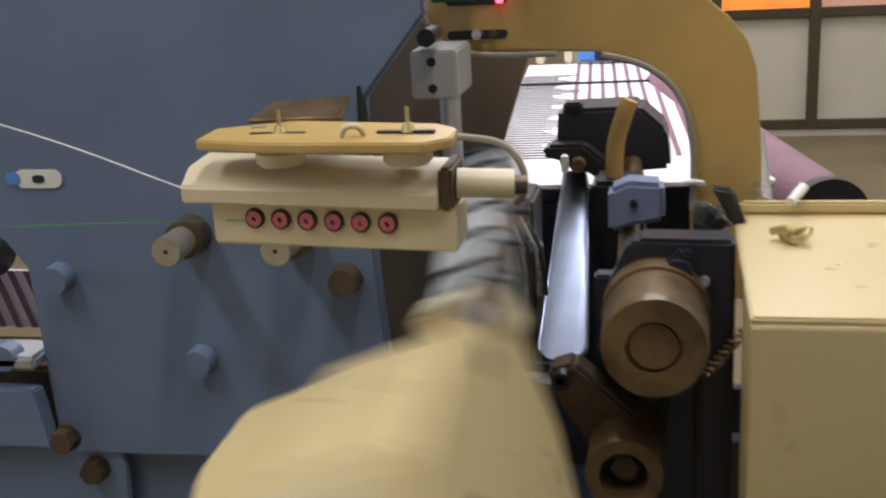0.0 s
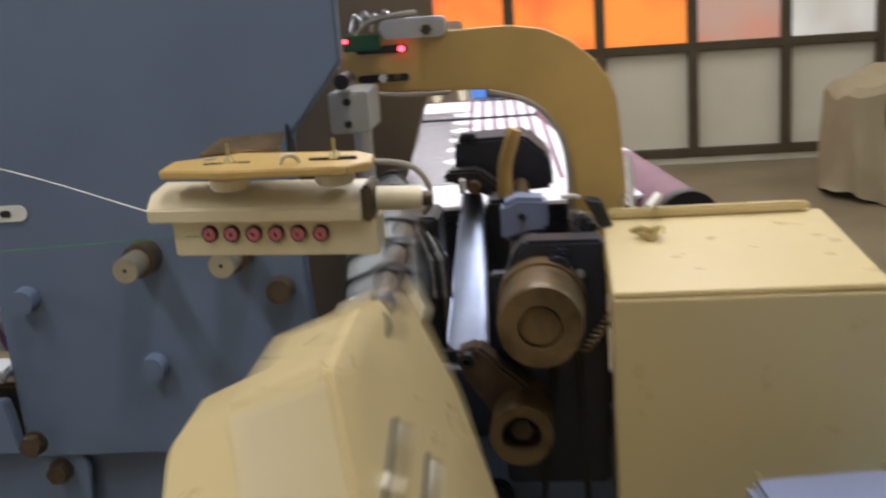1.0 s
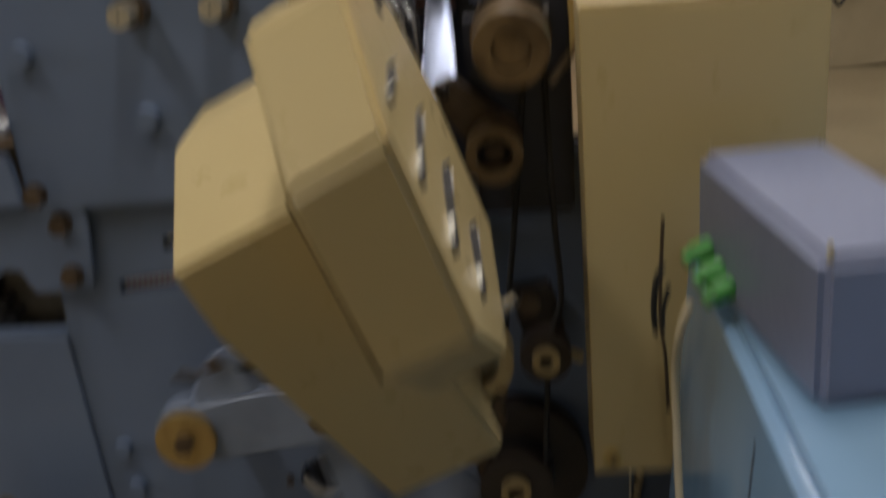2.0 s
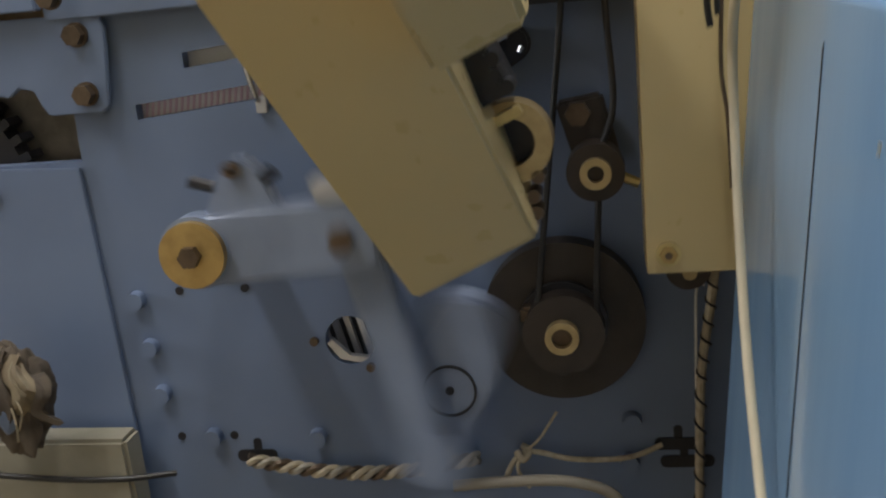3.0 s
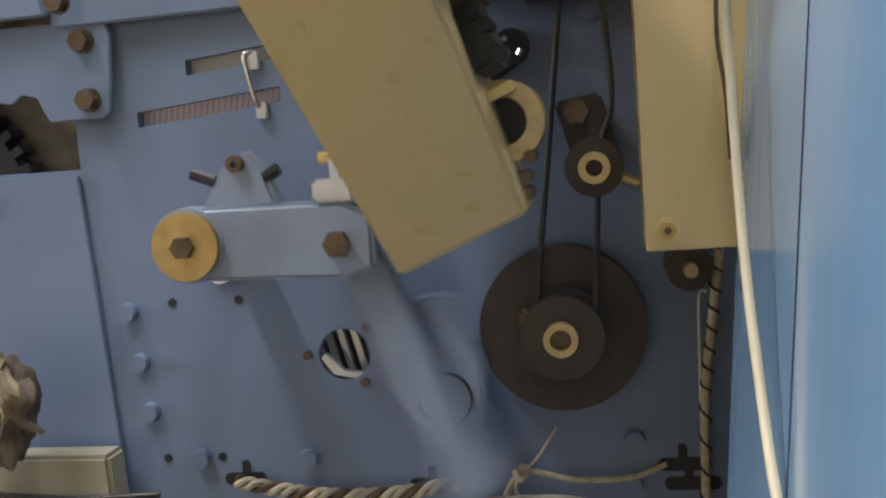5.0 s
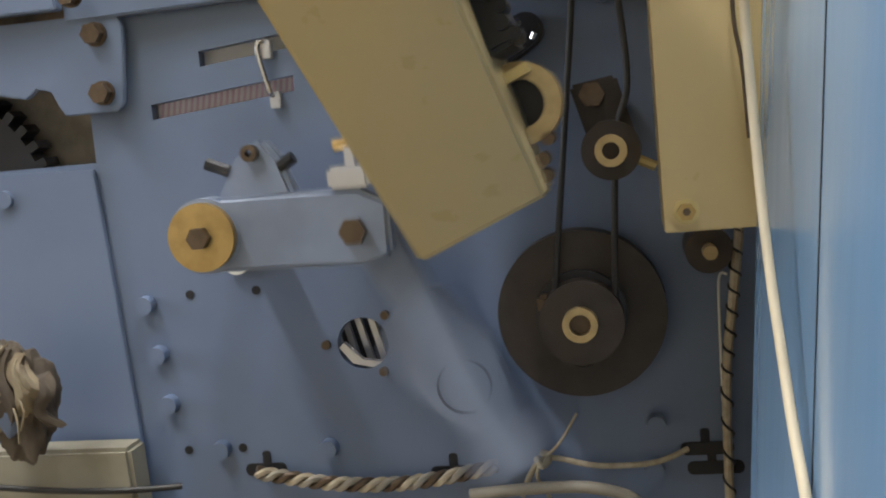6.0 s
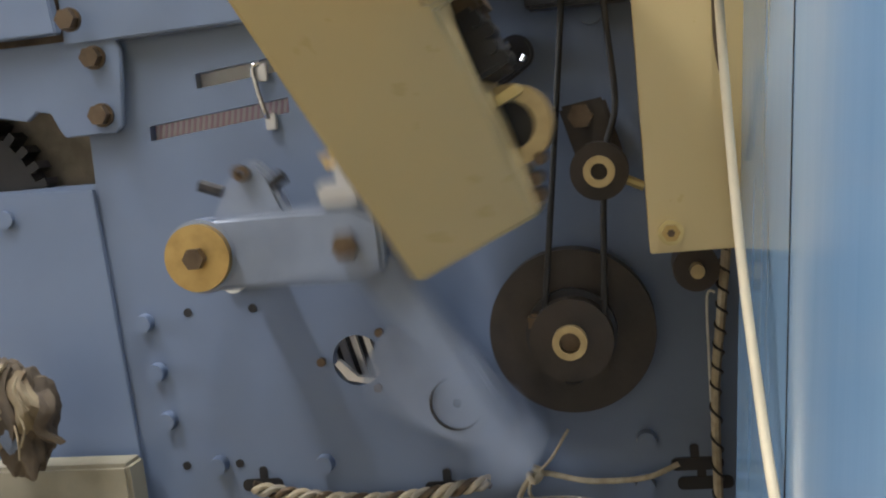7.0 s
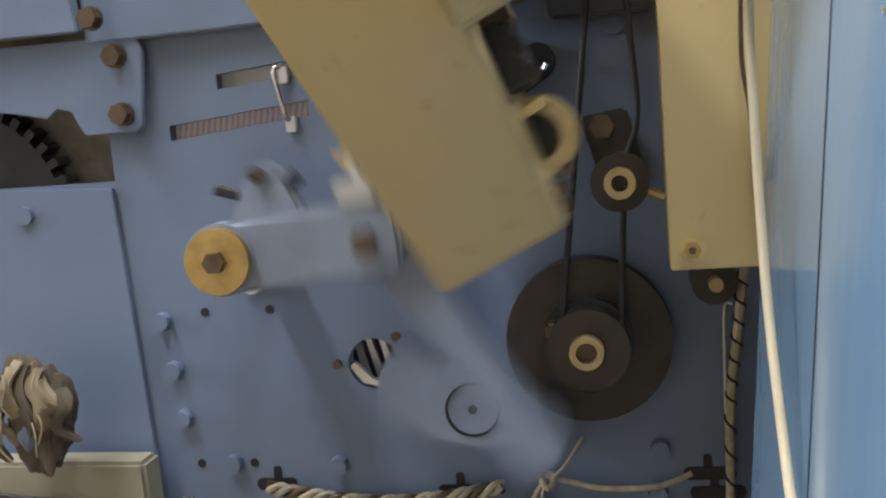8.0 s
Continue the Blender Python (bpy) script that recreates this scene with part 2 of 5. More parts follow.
def holder(name, label="", category="", group="", kind="", at=(0, 0, 0)):
    ob = tagged(new(name), label, category, group, kind)
    ob.location = at
    ob.empty_display_size = 0.02
    return ob


def part(name, bm, mat, parent, label=""):
    """A mesh given in world places, hung under its thing, whose origin it is moved to."""
    o = parent.location if parent.parent is None else parent.location + parent.parent.location
    bmesh.ops.translate(bm, vec=-Vector(o), verts=bm.verts)
    ob = new(name, mesh_of(name, bm, mat))
    ob.parent = parent
    return tagged(ob, label)


def shifted(ob, dx, dy, dz, sx=1.0):
    """Moves a finished thing, and narrows it along x round its own origin."""
    ob.location = Vector(ob.location) + Vector((dx, dy, dz))
    ob.scale.x = sx
    return ob


def B():
    return bmesh.new()


# ---- the hall ----
floor = thing("floor", bm_box(B(), -4.2, 5.2, -4.2, 5.3, -0.12, 0), FLOOR, "worn brown concrete factory floor", "floor", kind="structure")
ceiling = thing("ceiling", bm_box(B(), -4.2, 5.2, -4.2, 5.3, 3.3, 3.45), WALL, "off-white plaster ceiling of the hall", "ceiling", kind="structure")
thing("wall_south", bm_box(B(), -4.2, 5.2, -4.35, -4.2, 0, 3.3), WALL, "plain off-white plaster wall", "wall", kind="structure")
thing("wall_west", bm_box(B(), -4.35, -4.2, -4.2, 5.3, 0, 3.3), WALL, "plain off-white plaster wall", "wall", kind="structure")
thing("wall_east", bm_box(B(), 5.2, 5.35, -4.2, 5.3, 0, 3.3), WALL, "plain off-white plaster wall", "wall", kind="structure")

WY = 4.76
MX = [1.03 + 0.452 * k for k in range(-4, 3)]
wall_n = holder("wall_north", "plastered wall with a glazed panelled partition", "wall", kind="structure", at=(0, WY, 0))
part("plaster", bm_box(B(), -4.2, MX[0], WY, WY + 0.15, 0, 3.3), WALL, wall_n)
part("plaster", bm_box(B(), MX[-1], 2.35, WY, WY + 0.15, 0, 3.3), WALL, wall_n)
part("plaster", bm_box(B(), 2.35, 5.2, WY, WY + 0.15, 0, 0.62), WALL, wall_n)
part("plaster", bm_box(B(), 2.35, 5.2, WY, WY + 0.15, 1.7, 3.3), WALL, wall_n)
part("plaster", bm_box(B(), MX[0], MX[-1], WY, WY + 0.15, 1.72, 3.3), WALL, wall_n)
part("plinth", bm_box(B(), MX[0], MX[-1], WY - 0.02, WY + 0.15, 0, 0.04, 0.004), WALL, wall_n, "chipped off-white plinth")
partition = holder("window_1", "brown-framed glazed partition with cream lower panels", "window", kind="structure", at=(0, WY, 0))
for k, mx in enumerate(MX):
    part("mullion", bm_box(B(), mx - 0.025, mx + 0.025, WY - 0.04, WY + 0.05, 0.04, 1.72, 0.004), FRAME, partition)
for a, b in zip(MX, MX[1:]):
    for rz in (0.06, 0.59, 1.14, 1.70):
        part("rail", bm_box(B(), a + 0.025, b - 0.025, WY - 0.035, WY + 0.05, rz - 0.022, rz + 0.022, 0.004), FRAME, partition)
    part("panel", bm_box(B(), a + 0.02, b - 0.02, WY, WY + 0.02, 0.08, 0.572), PANEL, partition)
    i = MX.index(a)
    part("pane", bm_box(B(), a + 0.02, b - 0.02, WY + 0.005, WY + 0.012, 0.608, 1.12), (ORANGE, ORANGE, ORANGE, ORANGE, ROSE, FROST)[i], partition)
    part("pane", bm_box(B(), a + 0.02, b - 0.02, WY + 0.005, WY + 0.012, 1.16, 1.68), (ORANGE, ROSE, ORANGE, ROSE, FROST, FROST)[i], partition)
window2 = holder("window_2", "greenish frosted window in the plaster wall", "window", kind="structure", at=(0, WY, 0))
part("pane", bm_box(B(), 2.40, 5.2, WY + 0.02, WY + 0.03, 0.65, 1.7), GREENPANE, window2)
part("frame", bm_box(B(), 2.35, 2.40, WY - 0.01, WY + 0.05, 0.62, 1.7, 0.004), FRAME, window2)
part("sill", bm_box(B(), 2.40, 5.2, WY - 0.02, WY + 0.05, 0.62, 0.65, 0.004), WALL, window2)

lamp0 = None
for lx, ly in TUBES:
    if lamp0 is None:
        lamp0 = holder("ceiling_light", "white batten with a fluorescent tube", "ceiling light", "ceiling lights", at=(lx, ly, 3.3))
        part("batten", bm_box(B(), lx - 0.05, lx + 0.05, ly - 0.78, ly + 0.78, 3.10, 3.30, 0.006), WHITE, lamp0)
        bm = bm_cyl(B(), 0, 0, 0.016, -0.74, 0.74, 16)
        bmesh.ops.translate(bm, vec=(lx, ly, 3.07), verts=bm.verts)
        part("tube", bm, TUBE, lamp0)
    else:
        copy_thing(lamp0, Matrix.Translation((lx, ly, 3.3)))

# ---- the loom's blue side frame ----
frame_side = holder("side_frame", "blue painted steel side frame of a weaving loom", "loom frame", kind="structure", at=(0, 0, 0))
# main plate with the round window and the two long slots cut through it


def plate_with_openings():
    """The lower plate: a grid of blocks round the openings, so that they go right through."""
    bm = B()
    y0, y1 = 0.0, 0.014
    bm_box(bm, -0.25, 0.57, y0, y1, 0.0, 0.357)
    bm_box(bm, -0.25, 0.136, y0, y1, 0.357, 0.409)
    bm_box(bm, 0.188, 0.57, y0, y1, 0.357, 0.409)
    bm_box(bm, -0.08, 0.57, y0, y1, 0.409, 0.572)
    bm_box(bm, -0.25, -0.08, y0, y1, 0.409, 0.572)
    def band(x0, x1, lo, hi):
        bm_prism(bm, [(x0, lo(x0)), (x1, lo(x1)), (x1, hi(x1)), (x0, hi(x0))], y0, y1)

    low_a, low_b = (lambda x: 0.6075 + 0.1 * (x + 0.016)), (lambda x: 0.6215 + 0.1 * (x + 0.016))
    top_a, top_b = (lambda x: 0.6520 + 0.1 * (x - 0.036)), (lambda x: 0.6660 + 0.1 * (x - 0.036))
    band(-0.08, 0.57, lambda x: 0.572, low_a)
    band(-0.08, -0.018, low_a, low_b)
    band(0.122, 0.57, low_a, low_b)
    band(-0.08, 0.57, low_b, top_a)
    band(-0.08, 0.034, top_a, top_b)
    band(0.150, 0.57, top_a, top_b)
    band(-0.08, 0.57, top_b, lambda x: 0.73)
    # ring that rounds the window
    t = bmesh.new()
    cx, cz, r = 0.162, 0.383, 0.0245
    sq = []
    seg = 32
    for k in range(seg):
        a = 2 * math.pi * k / seg
        c, s = math.cos(a), math.sin(a)
        q = 0.0262 / max(abs(c), abs(s))
        sq.append(((cx + r * c, cz + r * s), (cx + q * c, cz + q * s)))
    vi = [[t.verts.new((p[0], y, p[1])) for (p, _) in sq] for y in (y0, y1)]
    vo = [[t.verts.new((p[0], y, p[1])) for (_, p) in sq] for y in (y0, y1)]
    for k in range(seg):
        j = (k + 1) % seg
        t.faces.new((vi[0][k], vi[0][j], vo[0][j], vo[0][k]))
        t.faces.new((vi[1][k], vi[1][j], vo[1][j], vo[1][k]))
        t.faces.new((vi[0][k], vi[0][j], vi[1][j], vi[1][k]))
    merge(bm, t)
    return bm


part("lower_plate", plate_with_openings(), BLUE, frame_side)
part("upper_plate", bm_prism(B(), [(-0.9, 0.885), (-0.107, 0.885), (-0.089, 0.86), (-0.086, 0.703), (0.20, 0.7085), (0.19, 0.86), (0.190, 0.985), (0.236, 1.041), (0.236, 1.45), (-0.9, 1.45)], -0.016, -0.001, 0.002), BLUE, frame_side)
part("overlap_plate", bm_prism(B(), [(-0.30, 0.02), (-0.069, 0.02), (-0.0665, 0.30), (-0.081, 0.566), (-0.30, 0.575)], -0.006, -0.0005, 0.001), BLUE, frame_side)
part("corner_bracket", bm_prism(B(), [(-0.30, 0.662), (-0.175, 0.645), (-0.135, 0.637), (-0.124, 0.645), (-0.110, 0.642), (-0.104, 0.628), (-0.098, 0.618)] + [(p[0], p[1]) for p in ((-0.045, 0.618), (-0.038, 0.624), (-0.031, 0.695), (-0.037, 0.707), (-0.085, 0.708))] + [(-0.30, 0.708)], -0.013, -0.006, 0.0012), BLUE, frame_side)
part("strap_plate", bm_prism(B(), [(-0.085, 0.714), (-0.089, 0.75), (-0.092, 0.764), (-0.60, 0.770), (-0.60, 0.712)], -0.030, -0.0165, 0.0015), BLUE, frame_side)
part("left_wall_plate", bm_box(B(), -1.4, -0.302, -0.012, 0.0, 0.02, 0.60), BLUE, frame_side)
for bx, bz, br in ((-0.069, 0.725, 0.0098), (-0.058, 0.690, 0.0098), (-0.057, 0.636, 0.0098)):
    bm = bm_hex(B(), bx, bz, br, -0.026 if bz < 0.72 else -0.042, -0.012 if bz < 0.72 else -0.029)
    bm_cyl(bm, bx, bz, br * 1.15, -0.016 if bz < 0.72 else -0.032, -0.0125 if bz < 0.72 else -0.0295, 24)
    part("bolt", bm, BOLT, frame_side, "dark hexagon bolt")
for bx, bz in ((-0.046, 0.433), (-0.039, 0.384), (-0.034, 0.335), (0.013, 0.288), (0.120, 0.285), (0.425, 0.295), (-0.175, 0.545)):
    bm = bm_cyl(B(), bx, bz, 0.0085, -0.011, -0.0003, 20, 0.0092, 0.0015)
    part("bolt_head", bm, BLUE, frame_side, "blue painted round bolt head")
for bx, bz in ((0.064, 0.440), (-0.002, 0.440), (0.033, 0.288), (-0.022, 0.288)):
    part("screw_hole", bm_cyl(B(), bx, bz, 0.0042, -0.0012, 0.0, 16), HOLE, frame_side)
# machine inside behind the openings; a near-black panel stands in for its shade
part("inner_shade_panel", bm_box(B(), -0.5, 0.5, 0.16, 0.17, 0.2, 0.70), HOLE, frame_side)
bm = B()
for k in range(7):
    x = 0.115 + 0.013 * k
    bm_prism(bm, [(x, 0.43), (x + 0.006, 0.43), (x + 0.030, 0.33), (x + 0.024, 0.33)], 0.03, 0.036)
part("inner_rods", bm, ALU, frame_side, "slanting steel strips inside the round opening")
part("opening_lip", bm_prism(B(), [(0.138, 0.380), (0.150, 0.364), (0.176, 0.358), (0.181, 0.364), (0.160, 0.367), (0.143, 0.384)], 0.002, 0.010), ALU, frame_side)
for px, pz in ((0.127, 0.384), (0.186, 0.409), (0.180, 0.356)):
    bm = bm_cyl(B(), px, pz, 0.0042, -0.005, 0, 14, bevel=0.001)
    part("window_stud", bm, BOLT, frame_side)
# striped cloth seen through the long slots
cloth_in = holder("rolled_cloth", "purple and white striped cloth inside the loom", "cloth", at=(0.06, 0.03, 0.6))
part("cloth", bm_box(B(), -0.03, 0.17, 0.016, 0.020, 0.596, 0.646), WARP, cloth_in)
for k in range(34):
    x = -0.03 + 0.0058 * k
    part("stripe", bm_prism(B(), [(x, 0.597), (x + 0.0022, 0.597), (x + 0.0112, 0.644), (x + 0.009, 0.644)], 0.0150, 0.0158), PALEPINK, cloth_in)
part("upper_strip", bm_box(B(), 0.02, 0.18, 0.0205, 0.024, 0.640, 0.705), WHITE, cloth_in)
# slot clamp
clamp = holder("slot_clamp", "small bent steel clamp across two slots", "clamp", at=(0.1, 0, 0.64))
bm = bm_tube(B(), [(0.100, -0.006, 0.668), (0.094, -0.010, 0.662), (0.101, -0.010, 0.625), (0.104, -0.006, 0.618)], 0.0026)
part("wire", bm, STEEL, clamp)
part("pad", bm_box(B(), 0.095, 0.106, -0.008, 0.0, 0.652, 0.668, 0.001), ALU, clamp)
part("pad", bm_box(B(), 0.100, 0.110, -0.008, 0.0, 0.607, 0.622, 0.001), ALU, clamp)
# gear in the left opening
gear = holder("toothed_gear", "dark toothed steel gear in a recess", "gear", at=(-0.26, 0.03, 0.54))
bm = bm_cyl(B(), -0.26, 0.54, 0.112, 0.02, 0.045, 64)
part("gear_disc", bm, DARK, gear)
for k in range(40):
    t = B()
    bm_box(t, 0.1115, 0.123, 0.020, 0.045, -0.0042, 0.0042)
    bmesh.ops.transform(t, matrix=Matrix.Translation((-0.26, 0, 0.54)) @ Matrix.Rotation(2 * math.pi * k / 40, 4, "Y"), verts=t.verts)
    part("tooth", t, DARK, gear)
part("gear_hub", bm_cyl(B(), -0.26, 0.54, 0.05, 0.01, 0.05, 32, bevel=0.002), ALU, gear)
thing("recess_lining", bm_box(B(), -0.30, -0.06, 0.05, 0.06, 0.5, 0.72), WORN, "pale worn metal inside a frame recess", "metal plate", kind="structure")

# knobs on the upper plate


def knob(x, z, r, depth, mat):
    ob = holder("thread_guide_knob", "round polished knob on a dark collar bolted to the frame", "knob", "frame knobs", at=(x, -0.016, z))
    part("collar", bm_cyl(B(), x, z, r * 1.35, -0.034, -0.016, 32, r * 1.45, 0.002), BOLT, ob)
    part("cap", bm_cyl(B(), x, z, r, -depth, -0.034, 32, r, 0.002), mat, ob)
    part("centre", bm_cyl(B(), x, z, r * 0.15, -depth - 0.0006, -depth, 12), HOLE, ob)
    return ob


knob(0.052, 0.889, 0.0105, 0.062, NICKEL)
knob(0.133, 0.890, 0.0105, 0.062, NICKEL)
for bx, bz, m in ((0.168, 0.856, BOLT), (-0.060, 0.855, BLUE), (0.048, 0.790, BLUE), (-0.115, 0.79, BLUE)):
    bm = bm_cyl(B(), bx, bz, 0.0105, -0.030, -0.016, 24, 0.0115, 0.002)
    thing("frame_bolt", bm, m, "round bolt head on the blue side frame", "bolt", "frame bolts")
sticker = holder("oval_label", "worn white oval label on the blue frame", "label", at=(-0.076, -0.0165, 0.93))
part("disc", bm_prism(B(), rounded(-0.086, -0.047, 0.9245, 0.9385, 0.0068), -0.0172, -0.0162), WHITE, sticker)
part("ink", bm_prism(B(), rounded(-0.071, -0.061, 0.9285, 0.9345, 0.0028), -0.0178, -0.0173), HOLE, sticker)
part("ink", bm_prism(B(), rounded(-0.093, -0.081, 0.9275, 0.9365, 0.004), -0.0178, -0.0173), SKYBLUE, sticker)

# ---- brass pivot with its rocking lever ----
PIV = Vector((0.065, -0.1, 0.504))
pivot = holder("pivot_pin", "brass washer held by a dark hexagon bolt", "pivot", at=PIV)
part("washer", bm_cyl(B(), PIV.x, PIV.z, 0.0287, -0.121, -0.113, 48, bevel=0.0012), BRASS, pivot)
bm = bm_hex(B(), PIV.x, PIV.z, 0.0096, -0.130, -0.121)
part("bolt", bm, BOLT, pivot)
part("spindle", bm_cyl(B(), PIV.x, PIV.z, 0.018, -0.113, 0, 24), BLUE_ARM, pivot)
bm = bm_cyl(B(), 0.050, 0.468, 0.0115, -0.008, 0, 24)
seal = thing("round_label", bm, WHITE, "small white round label with a blue mark", "label")
part("mark", bm_prism(B(), [(0.041, 0.472), (0.052, 0.474), (0.049, 0.462)], -0.0094, -0.0082), SKYBLUE, seal)

lever = holder("rocking_lever", "grey-blue cast rocking lever on a brass pivot", "lever", at=PIV)
LX, LZ = PIV.x, PIV.z
bm = bm_loft(B(), [[(LX - 0.002, y, LZ + 0.031) for y in (-0.112, -0.088)] + [(LX - 0.002, y, LZ - 0.031) for y in (-0.088, -0.112)],
                   [(LX + 0.134, y, LZ + 0.031) for y in (-0.112, -0.088)] + [(LX + 0.134, y, LZ - 0.033) for y in (-0.088, -0.112)],
                   [(LX + 0.158, y, LZ + 0.018) for y in (-0.110, -0.090)] + [(LX + 0.158, y, LZ - 0.026) for y in (-0.090, -0.110)]], 0.004)
bm_cyl(bm, LX, LZ, 0.032, -0.1125, -0.088, 40)
part("arm", bm, BLUE_ARM, lever)
part("clamp_lug", bm_prism(B(), [(LX + 0.010, LZ + 0.026), (LX + 0.030, LZ + 0.062), (LX + 0.054, LZ + 0.078), (LX + 0.068, LZ + 0.062), (LX + 0.080, LZ + 0.028)], -0.106, -0.084, 0.004), BLUE_ARM, lever)
part("lever_bolt", bm_hex(B(), LX + 0.129, LZ - 0.004, 0.0115, -0.122, -0.112), BOLT, lever, "dark hexagon bolt")
for a, b in (((0.024, 0.052), (0.004, 0.060)), ((0.062, 0.050), (0.080, 0.060))):
    part("clamp_screw", bm_tube(B(), [(LX + a[0], -0.100, LZ + a[1]), (LX + b[0], -0.100, LZ + b[1])], 0.0055), DARK, lever)
part("eye_bolt", bm_cyl(B(), LX + 0.046, LZ + 0.066, 0.007, -0.114, -0.106, 20, hole=0.003), BOLT, lever)
part("stop_pad", bm_box(B(), LX + 0.110, LX + 0.145, -0.114, -0.09, LZ + 0.031, LZ + 0.049, 0.003), ALU, lever)
part("brass_tip", bm_tube(B(), [(LX + 0.115, -0.10, LZ + 0.066), (LX + 0.138, -0.10, LZ + 0.068)], 0.005), BRASS, lever)
part("pad_stalk", bm_box(B(), LX + 0.124, LX + 0.132, -0.104, -0.096, LZ + 0.045, LZ + 0.066), ALU, lever)

# crank and connecting rod
CR = Vector((0.264, -0.045, 0.352))
crank = holder("crank_disc", "grey-blue cast crank arm with a counterweight", "crank", at=CR)
bm = bm_prism(B(), [(CR.x + 0.085, CR.z - 0.030), (CR.x + 0.092, CR.z), (CR.x + 0.080, CR.z + 0.034), (CR.x + 0.02, CR.z + 0.040), (CR.x - 0.045, CR.z + 0.026), (CR.x - 0.068, CR.z + 0.010), (CR.x - 0.068, CR.z - 0.012), (CR.x - 0.045, CR.z - 0.026), (CR.x + 0.02, CR.z - 0.040)], -0.058, -0.020, 0.004)
part("web", bm, BLUE_ARM, crank)
part("hub_ring", bm_cyl(B(), CR.x, CR.z, 0.0245, -0.0605, -0.055, 40, hole=0.0225), DARK, crank)
part("centre_hole", bm_cyl(B(), CR.x, CR.z, 0.004, -0.0592, -0.056, 16), HOLE, crank)
part("crank_pin", bm_cyl(B(), CR.x - 0.06, CR.z, 0.010, -0.078, -0.05, 24), BRASS, crank)
rod = holder("connecting_rod", "grey-blue connecting rod between crank and lever", "connecting rod", at=CR)
ROD_LEN = 0.225
bm = bm_prism(B(), [(CR.x - 0.018, CR.z), (CR.x - 0.02, CR.z + ROD_LEN), (CR.x + 0.02, CR.z + ROD_LEN), (CR.x + 0.018, CR.z)], -0.084, -0.064, 0.003)
part("shank", bm, BLUE_ARM, rod)
part("big_end", bm_cyl(B(), CR.x, CR.z, 0.026, -0.086, -0.062, 32, bevel=0.002), BLUE_ARM, rod)
part("small_end", bm_cyl(B(), CR.x, CR.z + ROD_LEN, 0.023, -0.086, -0.062, 32, bevel=0.002), BLUE_ARM, rod)

# ---- dark wheel, belt and tensioner ----
W = Vector((0.368, 0, 0.404))
wheel = holder("drive_pulley", "large grimy dark wheel with a stepped hub", "pulley", at=W)
part("disc", bm_cyl(B(), W.x, W.z, 0.0735, -0.030, -0.004, 72, bevel=0.002), WHEEL, wheel)
part("hub", bm_cyl(B(), W.x + 0.001, W.z - 0.002, 0.036, -0.062, -0.030, 48, bevel=0.002), WHEEL, wheel)
part("flange", bm_cyl(B(), W.x, W.z, 0.040, -0.040, -0.034, 48, bevel=0.001), DARK, wheel)
part("bush", bm_cyl(B(), W.x, W.z - 0.002, 0.0148, -0.072, -0.060, 36, bevel=0.0015, hole=0.009), BUSH, wheel, "pale brass bush")
part("bore", bm_cyl(B(), W.x, W.z - 0.002, 0.0092, -0.064, -0.06, 24), BOLT, wheel)
part("set_screw", bm_box(B(), W.x - 0.036, W.x - 0.024, -0.055, -0.038, W.z + 0.006, W.z + 0.022, 0.003), BOLT, wheel)
belt = holder("drive_belt", "black rubber drive belt running up the frame", "belt", at=(0.38, -0.05, 0.42))
part("strand", bm_tube(B(), [(0.346, -0.052, 0.415), (0.382, -0.05, 0.68), (0.400, -0.05, 0.84)], 0.0029), RUBBER, belt)
part("strand", bm_tube(B(), [(0.398, -0.052, 0.415), (0.408, -0.05, 0.55), (0.421, -0.05, 0.60), (0.418, -0.05, 0.68), (0.414, -0.05, 0.84)], 0.0029), RUBBER, belt)
part("loop", bm_tube(B(), [(0.346, -0.052, 0.415), (0.343, -0.052, 0.39), (0.368, -0.052, 0.364), (0.394, -0.052, 0.39), (0.398, -0.052, 0.415)], 0.0029), RUBBER, belt)
tension = holder("belt_tensioner", "dark belt tensioner arm with a grooved pulley", "tensioner", at=(0.40, 0, 0.57))
bm = bm_prism(B(), [(0.372, 0.601), (0.412, 0.607), (0.424, 0.56), (0.424, 0.535), (0.408, 0.52), (0.392, 0.526), (0.386, 0.55)], -0.036, -0.012, 0.003)
part("arm", bm, WHEEL, tension)
part("pulley", bm_cyl(B(), 0.404, 0.545, 0.0245, -0.066, -0.036, 40, bevel=0.003), WHEEL, tension)
part("bush", bm_cyl(B(), 0.404, 0.545, 0.0132, -0.074, -0.064, 32, bevel=0.0015, hole=0.007), BUSH, tension, "pale brass bush")
part("bolt", bm_hex(B(), 0.391, 0.592, 0.011, -0.048, -0.036), BOLT, tension)
part("stud", bm_tube(B(), [(0.424, -0.03, 0.535), (0.440, -0.03, 0.527)], 0.0045), ZINC, tension)
part("mount", bm_cyl(B(), 0.40, 0.57, 0.014, -0.014, 0, 20), WHEEL, tension)
roller = holder("small_roller", "small dark roller with a steel stud", "roller", at=(0.484, 0, 0.455))
part("drum", bm_cyl(B(), 0.478, 0.455, 0.0195, -0.05, -0.002, 32, bevel=0.003), WHEEL, roller)
part("stud", bm_cyl(B(), 0.478, 0.455, 0.006, -0.068, -0.05, 16, bevel=0.001), BUSH, roller)
part("spindle", bm_cyl(B(), 0.478, 0.455, 0.008, -0.003, 0.0, 16), ALU, roller)
knob2 = bm_cyl(B(), 0.405, 0.680, 0.010, -0.013, 0, 20, bevel=0.002)
thing("frame_bolt", knob2, BLUE, "blue painted bolt on the side frame", "bolt", "frame bolts")
